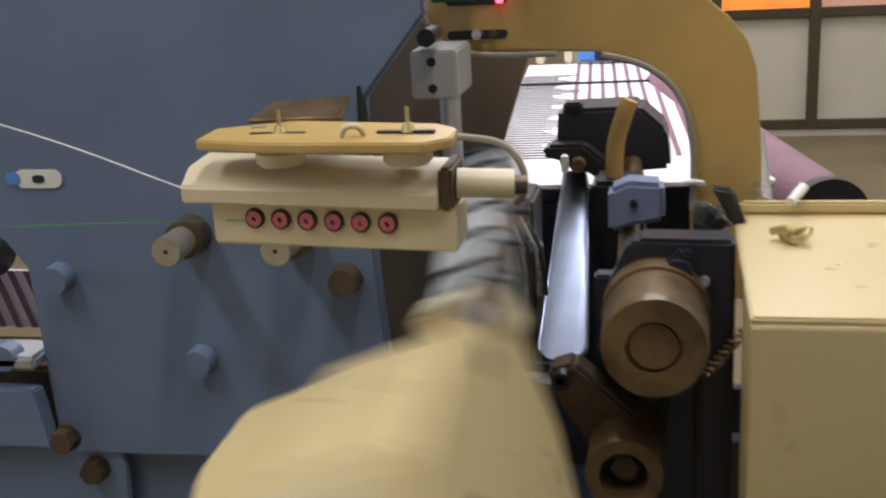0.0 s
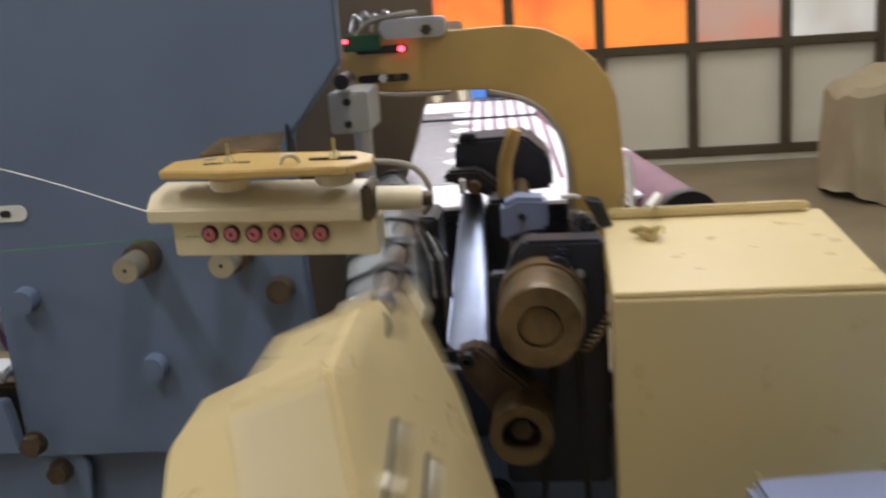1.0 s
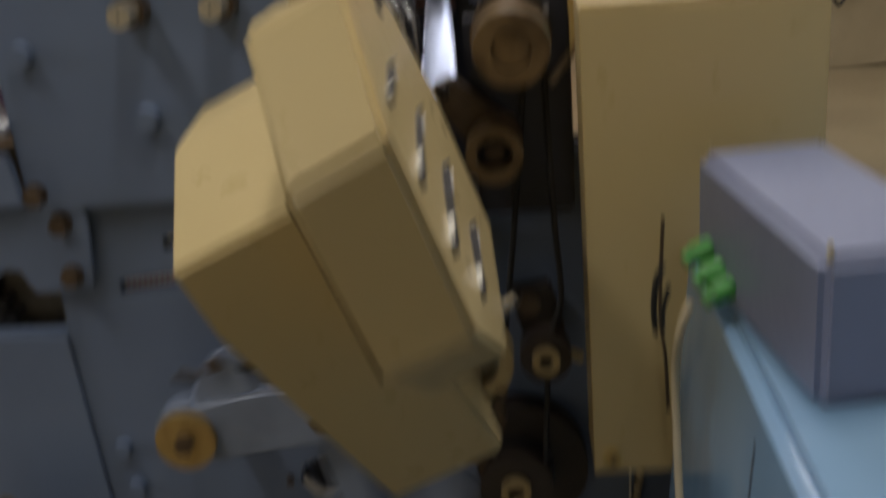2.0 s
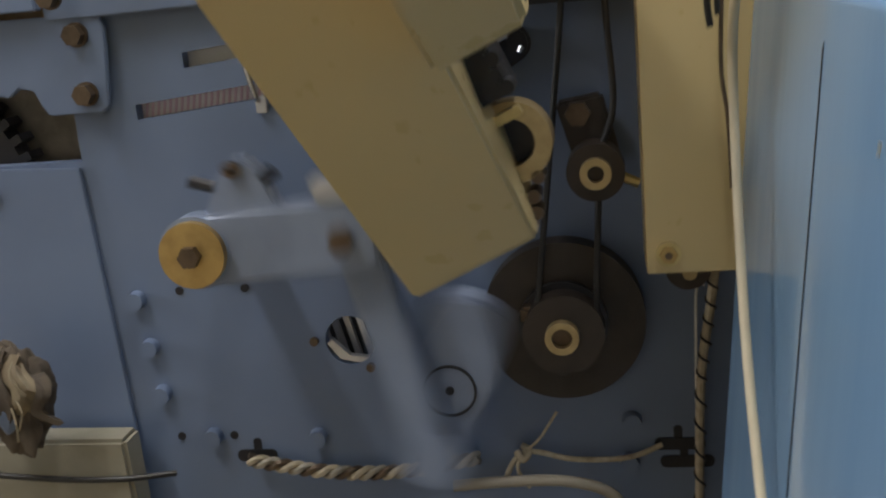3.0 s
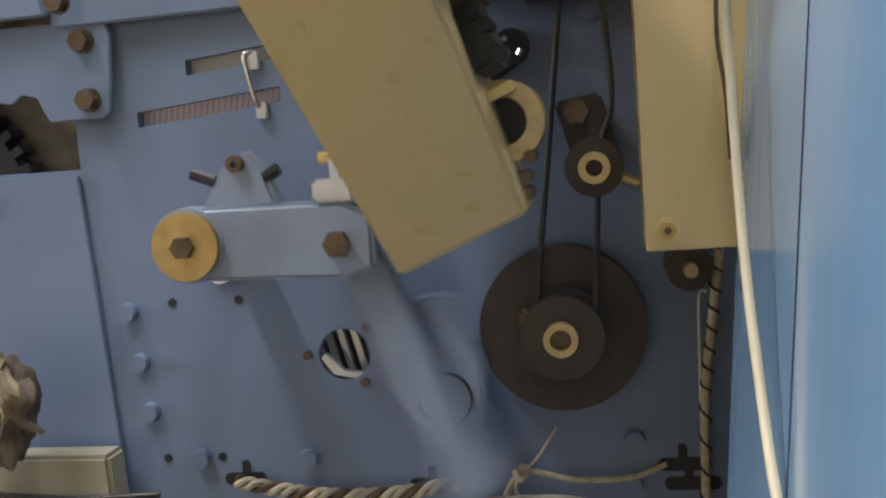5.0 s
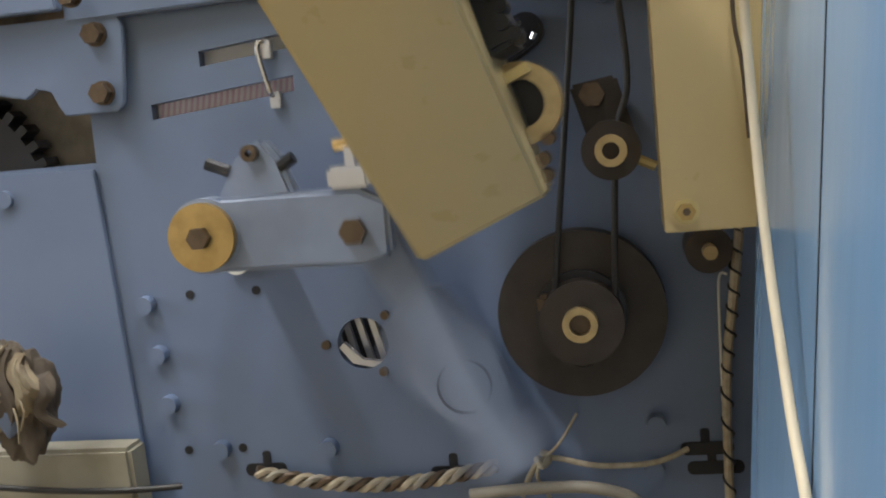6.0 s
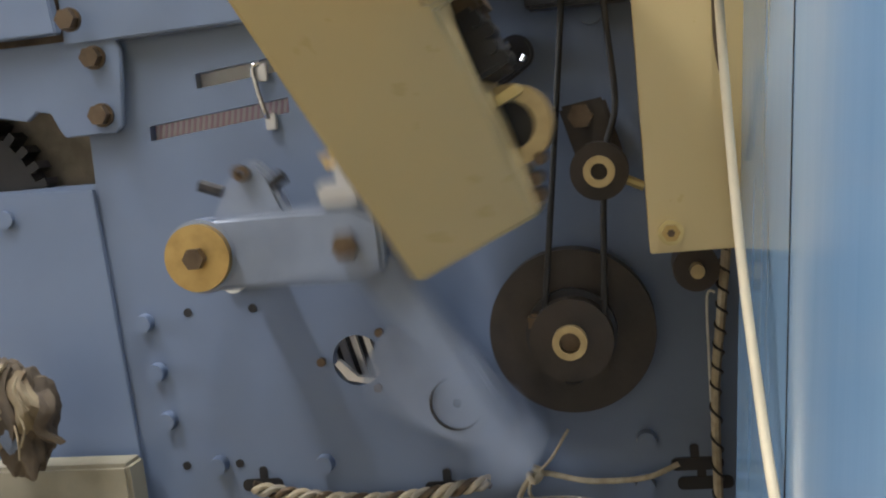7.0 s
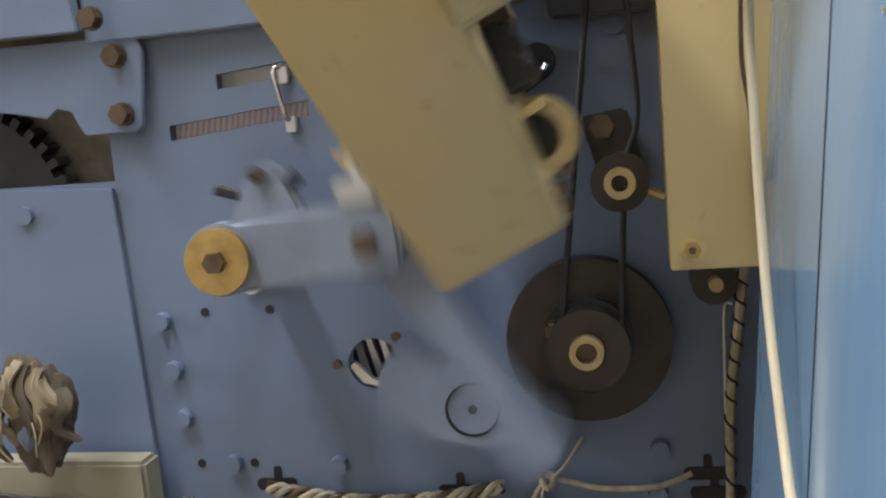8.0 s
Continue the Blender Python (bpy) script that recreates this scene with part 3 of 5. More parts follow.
# polished oval inspection opening
oval = holder("inspection_oval", "polished dark oval boss with bright rim", "boss", at=(0.32, 0, 0.64))
t = B()
bm_prism(t, rounded(-0.034, 0.034, -0.0165, 0.0165, 0.016), -0.010, 0.0, 0.003)
bmesh.ops.transform(t, matrix=Matrix.Translation((0.322, 0, 0.643)) @ Matrix.Rotation(radians(-32), 4, "Y"), verts=t.verts)
part("boss", t, NAVY, oval)
part("blue_mark", bm_box(B(), 0.293, 0.304, -0.012, 0.0, 0.617, 0.630, 0.001), SKYBLUE, oval)
bm = bm_tube(B(), [(0.318, -0.012, 0.652), (0.334, -0.014, 0.661)], 0.003)
part("bright_screw", bm, STEEL, oval)
bm = bm_tube(B(), [(0.343, -0.012, 0.645), (0.346, -0.013, 0.650)], 0.003)
part("bright_screw", bm, STEEL, oval)

# ---- bottom ledge: slots, cords ----
ledge = holder("cable_ledge", "dark slots with studs along the frame's foot", "slot", kind="structure", at=(0, 0, 0.26))
for x0, x1, z in ((0.034, 0.075, 0.266), (0.215, 0.262, 0.2565), (0.445, 0.492, 0.270), (0.450, 0.500, 0.252)):
    bm = bm_prism(B(), rounded(x0, x1, z - 0.006, z + 0.006, 0.0055), -0.0015, 0.0)
    bm_prism(bm, rounded(x0 + 0.018, x0 + 0.026, z - 0.004, z + 0.018, 0.003), -0.0012, 0.0)
    part("slot", bm, HOLE, ledge)
rope = holder("twisted_cord", "frayed twisted cream and black cord", "cord", at=(0.2, -0.01, 0.26))
for ph in (0, math.pi * 0.66, math.pi * 1.33):
    pts = [(0.05 + 0.0062 * k, -0.014 + 0.004 * math.sin(k * 1.1 + ph), 0.267 - 0.016 * math.sin(k / 38 * 3.1) + 0.0045 * math.cos(k * 1.1 + ph)) for k in range(38)]
    part("strand", bm_tube(B(), pts, 0.0033, 6, 3), BOLT if ph == 0 else (ROPE if ph > 3 else GREYCABLE), rope)
cord = holder("knotted_cord", "thin cream cord knotted and tied to the frame", "cord", at=(0.33, -0.01, 0.27))
part("run", bm_tube(B(), [(0.452, -0.006, 0.272), (0.42, -0.012, 0.262), (0.37, -0.014, 0.262), (0.322, -0.014, 0.270), (0.300, -0.012, 0.235)], 0.0027), ROPE, cord)
part("loose_end", bm_tube(B(), [(0.322, -0.014, 0.270), (0.338, -0.018, 0.285), (0.356, -0.018, 0.312)], 0.0014), ROPE, cord)
part("loose_end", bm_tube(B(), [(0.322, -0.014, 0.270), (0.316, -0.018, 0.255), (0.326, -0.018, 0.235)], 0.0018), ROPE, cord)
part("knot", bm_tube(B(), [(0.316, -0.016, 0.272), (0.322, -0.022, 0.266), (0.328, -0.014, 0.272), (0.320, -0.012, 0.276)], 0.0034), ROPE, cord)
side_rope = holder("striped_cord", "cream cord wound with a black spiral thread", "cord", at=(0.49, -0.03, 0.4))
rp = [Vector((0.5035, -0.03, 0.70)), Vector((0.500, -0.03, 0.62)), Vector((0.506, -0.035, 0.50)), Vector((0.498, -0.03, 0.42)), Vector((0.488, -0.02, 0.34)), Vector((0.484, -0.016, 0.22))]
part("cord", bm_tube(B(), rp, 0.0042), ROPE, side_rope)
hel = []
for k in range(150):
    u = k / 149 * 4.999
    i = int(u)
    c = rp[i].lerp(rp[i + 1], u - i)
    hel.append(c + Vector((0.0048 * math.cos(k * 0.95), 0.0048 * math.sin(k * 0.95), 0)))
part("thread", bm_tube(B(), hel, 0.0012, 5, 2), BLACK, side_rope)
thing("grey_hose", bm_tube(B(), [(0.255, -0.03, 0.244), (0.31, -0.03, 0.248), (0.365, -0.03, 0.247), (0.405, -0.03, 0.232), (0.425, -0.03, 0.19)], 0.0055, 12), GREYCABLE, "pale grey hose along the frame's foot", "hose")
thing("clear_line", bm_tube(B(), [(0.494, -0.012, 0.428), (0.487, -0.012, 0.424), (0.485, -0.012, 0.37), (0.484, -0.012, 0.315)], 0.0012, 6), WHITE, "thin pale air line on the frame's edge", "air line")
thing("frame_bolt", bm_cyl(B(), 0.421, 0.253, 0.0085, -0.011, 0, 20, 0.0092, 0.0015), BLUE, "blue painted bolt on the side frame", "bolt", "frame bolts")
# dirty rag: a dark crumpled core with folded strips hanging over it
rag = B()
bmesh.ops.create_icosphere(rag, subdivisions=5, radius=1)
for v in rag.verts:
    c = v.co.copy()
    n = 0.30 * noise.noise(c * 1.7 + Vector((3.1, 0.4, 1.2))) + 0.20 * noise.noise(Vector((c.x * 4.5, c.y * 4.5, c.z * 0.8))) + 0.05 * noise.noise(c * 11)
    c *= 1 + n
    v.co = Vector((c.x * 0.033 - 0.146, c.y * 0.020 - 0.072, c.z * 0.052 + 0.362))
rag_thing = thing("rag", rag, RAG_DARK, "dirty crumpled cotton rag stuffed beside the frame", "rag")
for k in range(7):
    x0 = -0.176 + 0.0098 * k + random.uniform(-0.003, 0.003)
    top = 0.416 - 0.006 * abs(k - 2) + random.uniform(-0.004, 0.004)
    low = 0.318 + random.uniform(-0.006, 0.022) + 0.003 * k
    width = random.uniform(0.006, 0.010)
    rings = []
    for j in range(13):
        f = j / 12
        z = top + (low - top) * f
        cx = x0 + 0.006 * math.sin(2.3 * f * 3 + k) + 0.012 * f * (k - 3) / 5
        cy = -0.078 - 0.018 * math.sin(math.pi * min(1.0, f * 0.8 + 0.12)) + 0.003 * math.sin(5 * f + 2 * k)
        w = width * (0.55 + 0.6 * abs(math.sin(2.6 * f + k * 1.3)))
        ring = []
        for i in range(10):
            g = 2 * math.pi * i / 10
            r = 1 + 0.28 * math.sin(3 * g + k + 2 * f)
            ring.append((cx + w * r * math.cos(g), cy + 0.005 * r * math.sin(g), z + 0.003 * math.sin(2 * g + k)))
        rings.append(ring)
    part("strip", bm_loft(B(), rings), RAG if k % 3 else RAG_DARK, rag_thing)
t = B()
bmesh.ops.create_icosphere(t, subdivisions=3, radius=1)
for v in t.verts:
    c = v.co * (1 + 0.3 * noise.noise(v.co * 3))
    v.co = Vector((c.x * 0.009 - 0.151, c.y * 0.005 - 0.090, c.z * 0.016 + 0.350))
part("blue_patch", t, BLUE, rag_thing, "faded blue patch of cloth")
for k in range(9):
    a = random.uniform(-0.175, -0.125)
    z = random.uniform(0.33, 0.41)
    part("fray", bm_tube(B(), [(a, -0.098, z), (a + random.uniform(-0.01, 0.012), -0.108, z - 0.012), (a + random.uniform(-0.014, 0.016), -0.106, z - 0.03)], 0.0011, 5, 3), RAG, rag_thing)
thing("foot_casting", bm_prism(B(), [(-0.5, 0.02), (-0.051, 0.02), (-0.059, 0.3065), (-0.5, 0.3105)], -0.05, -0.014, 0.004), FOOT, "worn ivory cast foot of the loom", "loom foot")
bm = bm_tube(B(), [(-0.30, -0.06, 0.29), (-0.17, -0.06, 0.275), (-0.08, -0.055, 0.268), (-0.02, -0.03, 0.262)], 0.003)
thing("floor_cable", bm, BLACK, "thin black cable along the loom's foot", "cable")

# ---- cream cover box ----
cover = holder("cream_cover", "cream painted sheet steel cover box", "machine cover", at=(0.53, -0.06, 0.49))
part("front_panel", bm_box(B(), 0.44, 0.624, -0.172, -0.168, 0.486, 0.884, 0.001), CREAM, cover)
part("top_panel", bm_box(B(), 0.44, 0.624, -0.168, 0.05, 0.884, 0.888, 0.0015), CREAM, cover)
part("side_panel", bm_box(B(), 0.440, 0.443, -0.167, -0.10, 0.487, 0.883), CREAM, cover)
part("side_panel", bm_box(B(), 0.621, 0.624, -0.167, 0.05, 0.2, 0.883), CREAM, cover)
part("back_lip", bm_box(B(), 0.445, 0.612, 0.040, 0.048, 0.888, 0.897, 0.002), CREAM, cover)
part("bracket", bm_box(B(), 0.575, 0.62, -0.166, 0.0, 0.0, 0.486), NAVY, cover)
part("screw", bm_cyl(B(), 0.456, 0.501, 0.0068, -0.178, -0.172, 6, bevel=0.001), BRASS, cover)
part("screw_socket", bm_cyl(B(), 0.456, 0.501, 0.003, -0.1785, -0.178, 6), BOLT, cover)
part("washer", bm_cyl(B(), 0.456, 0.501, 0.0095, -0.1742, -0.172, 24), ZINC, cover)

# ---- tan arch bracket over the reed ----
arch = holder("arch_bracket", "tan painted steel arch bracket", "bracket", at=(0.43, 0.115, 0.90))
outer = [(0.206, 1.046), (0.300, 1.052), (0.365, 1.053), (0.396, 1.048), (0.418, 1.037), (0.438, 1.020), (0.451, 1.003), (0.458, 0.983), (0.463, 0.927), (0.467, 0.800)]
inner = [(0.411, 0.800), (0.411, 0.919), (0.406, 0.952), (0.395, 0.974), (0.374, 0.990), (0.340, 0.998), (0.300, 0.999), (0.210, 1.003)]
part("plate", bm_prism(B(), outer + inner, 0.108, 0.122, 0.0015), TAN, arch)
for z in (1.0395, 1.0138):
    part("slot", bm_prism(B(), rounded(0.226, 0.273, z - 0.0034, z + 0.0034, 0.003), 0.1066, 0.1082), HOLE, arch)
part("lamp", bm_cyl(B(), 0.268, 1.0395, 0.0026, 0.1035, 0.108, 16, bevel=0.0005), RED_LED, arch, "small glowing red indicator lamp")
part("slot_screw", bm_cyl(B(), 0.250, 1.0145, 0.004, 0.100, 0.107, 16, bevel=0.0006), STEEL, arch)
part("slot_screw", bm_cyl(B(), 0.262, 1.0145, 0.003, 0.103, 0.107, 16, bevel=0.0006), BOLT, arch)
bm = bm_tube(B(), [(0.207, 0.100, 1.075), (0.208, 0.100, 1.035), (0.222, 0.100, 1.010), (0.245, 0.101, 1.0005), (0.275, 0.103, 0.998), (0.31, 0.104, 0.998)], 0.0024)
thing("lamp_cable", bm, GREYCABLE, "thin grey cable on the tan bracket", "cable")
bm = bm_tube(B(), [(0.345, 0.104, 0.996), (0.374, 0.104, 0.988), (0.396, 0.104, 0.972), (0.408, 0.104, 0.950), (0.413, 0.104, 0.919), (0.413, 0.104, 0.875)], 0.0028)
thing("arch_cable", bm, GREYCABLE, "grey cable running down the arch's inner edge", "cable")
bm = bm_tube(B(), [(0.405, 0.100, 0.897), (0.413, 0.099, 0.898), (0.421, 0.102, 0.896)], 0.0024)
thing("cable_tie", bm, WHITE, "white cable tie round the arch cable", "cable tie")

sensor = holder("weft_sensor", "small circuit board and steel guides above the arch", "sensor", at=(0.28, -0.03, 1.07))
part("board", bm_box(B(), 0.252, 0.285, -0.045, -0.038, 1.062, 1.076, 0.001), material("green_circuit_board", (0.02, 0.09, 0.04), 0.4), sensor)
part("lamp", bm_cyl(B(), 0.2545, 1.0715, 0.0018, -0.048, -0.045, 12), RED_LED, sensor)
part("guide", bm_tube(B(), [(0.262, -0.03, 1.074), (0.275, -0.03, 1.086), (0.295, -0.03, 1.090), (0.318, -0.03, 1.092)], 0.003), GREYCABLE, sensor)
part("arm", bm_prism(B(), rounded(0.285, 0.345, 1.070, 1.088, 0.007), -0.035, -0.022, 0.002), ALU, sensor)
part("arm_bolt", bm_hex(B(), 0.327, 1.077, 0.005, -0.041, -0.035), BOLT, sensor)
for k in range(4):
    x = 0.258 + 0.009 * k
    part("clip", bm_tube(B(), [(x, -0.03, 1.078), (x + 0.004, -0.03, 1.092 + 0.003 * (k % 2)), (x + 0.009, -0.03, 1.088)], 0.0022), STEEL, sensor)

shifted(sensor, -0.035, 0.14, -0.022)

block = holder("clamp_block", "pale grey steel block with two screws on a rod", "clamp block", at=(0.224, 0.02, 0.95))
part("body", bm_box(B(), 0.212, 0.246, 0.000, 0.06, 0.976, 1.011, 0.0015), material("pale_grey_paint", (0.42, 0.43, 0.42), 0.4), block)
for z in (1.003, 0.984):
    part("screw", bm_cyl(B(), 0.228, z, 0.0033, -0.0015, 0.0002, 16), HOLE, block)
bm = B()
t = bmesh.new()
bmesh.ops.create_cone(t, cap_ends=True, segments=20, radius1=0.008, radius2=0.008, depth=0.11, matrix=Matrix.Translation((0.234, 0.03, 0.92)))
merge(bm, t)
part("rod", bm, ALU, block)
part("clamp_bolt", bm_cyl(B(), 0.227, 1.021, 0.0065, -0.01, 0.02, 20, bevel=0.001), DARK, block)
shifted(block, 0, 0.035, 0)
thing("brown_guard", bm_prism(B(), [(0.06, 0.60), (0.20, 0.60), (0.238, 0.86), (0.292, 1.02), (0.292, 1.10), (0.06, 1.10)], 0.16, 0.17, 0.001), material("brown_sheet_steel", (0.20, 0.15, 0.10), 0.45, 0, (0.15, 0.11, 0.07), 10, 0.6), "brown sheet steel guard beside the warp", "guard")
thing("slim_blade", bm_loft(B(), [[(0.186, -0.02, 0.965), (0.192, -0.02, 0.965), (0.192, -0.01, 0.965), (0.186, -0.01, 0.965)], [(0.187, -0.02, 0.995), (0.1885, -0.02, 0.995), (0.1885, -0.01, 0.995), (0.187, -0.01, 0.995)]]), BLACK, "slim black blade on the frame edge", "blade")

# ---- thread tension bar ----
bar = holder("thread_tension_bar", "ivory cast bar with six pink ceramic thread eyes", "thread guide", at=(0.19, -0.13, 0.93))
prof = [(-0.150, 0.9475), (-0.150, 0.9575), (-0.136, 0.9665), (-0.105, 0.9685), (-0.100, 0.9475)]
bm = bm_loft(B(), [[(x, y, z + dz) for y, z in prof] for x, dz in ((0.106, 0.002), (0.264, -0.003))], 0.0012)
part("head", bm, IVORY, bar)
bm = bm_loft(B(), [[(x, y, z + dz) for y, z in ((-0.144, 0.922), (-0.144, 0.9475), (-0.110, 0.9475), (-0.110, 0.922))] for x, dz in ((0.122, 0.002), (0.273, -0.003))], 0.0012)
part("face", bm, IVORY, bar)
for k in range(6):
    x, z = 0.1500 + 0.0165 * k, 0.9395 - 0.0006 * k
    eye = part("thread_eye", bm_cyl(B(), x, z, 0.0060, -0.1462, -0.143, 28, hole=0.0045), BLACK, bar, "black rimmed pink ceramic eye")
    bm = bm_cyl(B(), x, z, 0.0046, -0.1475, -0.1435, 24, bevel=0.0008, hole=0.0015)
    bmesh.ops.translate(bm, vec=-Vector(bar.location), verts=bm.verts)
    o = new("ceramic", mesh_of("ceramic", bm, PINK))
    o.parent = eye
part("end_cap", bm_box(B(), 0.264, 0.272, -0.146, -0.11, 0.943, 0.968, 0.002), BOLT, bar, "worn brown end cap")
shifted(bar, 0.0113, -0.018, 0.002, 0.958)
guide = holder("tension_plate", "tan plate on two ivory felt feet", "tension plate", at=(0.19, -0.13, 0.97))
part("plate", bm_loft(B(), [[(0.110, -0.150, 0.9845), (0.113, -0.125, 0.9865), (0.113, -0.125, 0.9805), (0.110, -0.150, 0.9785)], [(0.16, -0.163, 0.9845), (0.16, -0.112, 0.988), (0.16, -0.112, 0.982), (0.16, -0.163, 0.9785)], [(0.25, -0.160, 0.983), (0.25, -0.118, 0.986), (0.25, -0.118, 0.980), (0.25, -0.160, 0.977)], [(0.264, -0.146, 0.983), (0.264, -0.128, 0.985), (0.264, -0.128, 0.979), (0.264, -0.146, 0.977)]], 0.001), TAN, guide)
part("back_plate", bm_loft(B(), [[(0.128, -0.112, 0.989), (0.138, -0.088, 0.996), (0.138, -0.088, 0.993), (0.128, -0.112, 0.986)], [(0.190, -0.112, 0.990), (0.188, -0.086, 0.998), (0.188, -0.086, 0.995), (0.190, -0.112, 0.987)]], 0.0008), BRONZE, guide, "bronze coloured back plate")
for x in (0.158, 0.236):
    t = bmesh.new()
    bmesh.ops.create_cone(t, cap_ends=True, segments=32, radius1=0.0145, radius2=0.0145, depth=0.010, matrix=Matrix.Translation((x, -0.138, 0.9725)))
    part("foot", merge(B(), t, 0.002), IVORY, guide)
    t = bmesh.new()
    bmesh.ops.create_cone(t, cap_ends=True, segments=32, radius1=0.0152, radius2=0.0152, depth=0.0022, matrix=Matrix.Translation((x, -0.138, 0.9778)))
    part("foot_ring", merge(B(), t, 0.0006), STEEL, guide)
    t = bmesh.new()
    bmesh.ops.create_cone(t, cap_ends=True, segments=16, radius1=0.005, radius2=0.0025, depth=0.005, matrix=Matrix.Translation((x + 0.001, -0.138, 0.9878)))
    bmesh.ops.create_cone(t, cap_ends=True, segments=10, radius1=0.0012, radius2=0.0012, depth=0.012, matrix=Matrix.Translation((x + 0.001, -0.138, 0.993)))
    part("hook", merge(B(), t), ZINC, guide)
    part("groove", bm_box(B(), x - 0.017, x + 0.017, -0.1415, -0.1375, 0.9845, 0.9862), HOLE, guide)
part("loop", bm_tube(B(), [(0.200, -0.15, 0.984), (0.203, -0.15, 0.990), (0.210, -0.148, 0.990), (0.213, -0.145, 0.985)], 0.0018), IVORY, guide)
part("spacer", bm_box(B(), 0.137, 0.146, -0.128, -0.12, 0.974, 0.987), ALU, guide)
shifted(guide, 0.0203, -0.018, 0.004, 0.958)
shifted(thing("sensor_cable", bm_tube(B(), [(0.25, -0.125, 0.981), (0.275, -0.12, 0.980), (0.298, -0.118, 0.975), (0.309, -0.118, 0.962), (0.310, -0.118, 0.948), (0.304, -0.115, 0.940)], 0.0022), GREYCABLE, "grey cable curling from the tension bar", "cable"), 0.0193, -0.018, 0.002, 0.958)
bm = bm_tube(B(), [(0.272, -0.130, 0.956), (0.305, -0.125, 0.954)], 0.0085, 20, 1)
nose = thing("bar_end_sensor", bm, IVORY, "ivory cylindrical sensor at the tension bar's end", "sensor")
part("tip", bm_tube(B(), [(0.298, -0.128, 0.954), (0.312, -0.124, 0.953)], 0.0055, 16, 1), BOLT, nose)
shifted(nose, 0.0193, -0.018, 0.002, 0.958)
thing("weft_thread", bm_tube(B(), [(-0.32, -0.10, 1.045), (-0.04, -0.13, 1.000), (0.120, -0.164, 0.960)], 0.0005, 6, 8), WHITE, "white weft thread running to the tension bar", "thread")
thing("green_thread", bm_tube(B(), [(-0.30, -0.10, 0.90), (-0.05, -0.13, 0.925), (0.163, -0.165, 0.941)], 0.0003, 5, 8), GREEN, "thin green weft thread", "thread")

# ---- dark end bracket with rollers ----
end = holder("end_bracket", "dark navy cast bracket at the loom's breast beam", "bracket", at=(0.40, -0.03, 0.7))
part("casting", bm_prism(B(), [(0.368, 0.888), (0.376, 0.895), (0.438, 0.894), (0.438, 0.685), (0.352, 0.685), (0.348, 0.815), (0.356, 0.86)], -0.046, -0.018, 0.003), NAVY, end)
# two navy plates added to stand in for the deep shade behind the rollers
part("web", bm_box(B(), 0.205, 0.351, -0.012, 0.0, 0.712, 0.775, 0.002), NAVY, end)
part("web", bm_box(B(), 0.345, 0.44, -0.0165, -0.001, 0.712, 0.86, 0.002), NAVY, end)
part("rib", bm_prism(B(), [(0.372, 0.862), (0.405, 0.892), (0.412, 0.886), (0.380, 0.852)], -0.056, -0.044, 0.003), NAVY, end)
part("top_bolt", bm_cyl(B(), 0.402, 0.876, 0.009, -0.060, -0.046, 24, bevel=0.002), NAVY, end)
part("small_bolt", bm_cyl(B(), 0.419, 0.868, 0.003, -0.052, -0.046, 12), ALU, end)
bm = B()
pts = [(0.419 + 0.0007 * k + 0.004 * math.cos(k * 1.5), -0.055 + 0.004 * math.sin(k * 1.5), 0.804 + 0.00092 * k) for k in range(40)]
part("spring", bm_tube(B(), pts, 0.0011, 5, 3), BRONZE, end, "coiled brown spring")
spool_a = holder("bronze_roller", "oily bronze roller with a recessed hub", "roller", "bronze rollers", at=(0.381, -0.046, 0.845))
part("drum", bm_cyl(B(), 0.381, 0.845, 0.0325, -0.110, -0.066, 56, 0.033, 0.003), BRONZE, spool_a)
part("flange", bm_cyl(B(), 0.381, 0.845, 0.035, -0.066, -0.046, 56, bevel=0.002), BRONZE, spool_a)
part("rim", bm_cyl(B(), 0.381, 0.845, 0.0315, -0.118, -0.110, 56, 0.0325, 0.001, hole=0.017), BRONZE, spool_a)
part("hub", bm_cyl(B(), 0.381, 0.845, 0.0145, -0.114, -0.109, 40, bevel=0.001), BRONZE, spool_a)
shifted(spool_a, 0.007, 0, 0.003)
spool_b = holder("bronze_roller", "small bronze roller with a dark open bore", "roller", "bronze rollers", at=(0.363, -0.046, 0.751))
part("drum", bm_cyl(B(), 0.363, 0.751, 0.0245, -0.110, -0.046, 48, bevel=0.002, hole=0.0155), BRONZE, spool_b)
part("bore", bm_cyl(B(), 0.363, 0.751, 0.0158, -0.092, -0.06, 32), HOLE, spool_b)
part("hub_bolt", bm_hex(B(), 0.363, 0.751, 0.009, -0.099, -0.092), BOLT, spool_b)
part("arm", bm_prism(B(), [(0.312, 0.806), (0.330, 0.812), (0.372, 0.775), (0.365, 0.750), (0.345, 0.745), (0.318, 0.785)], -0.075, -0.05, 0.003), BOLT, spool_b)
part("arm_screw", bm_cyl(B(), 0.322, 0.803, 0.006, -0.085, -0.075, 20, hole=0.003), DARK, spool_b)

shifted(spool_b, 0.006, 0, 0.007)

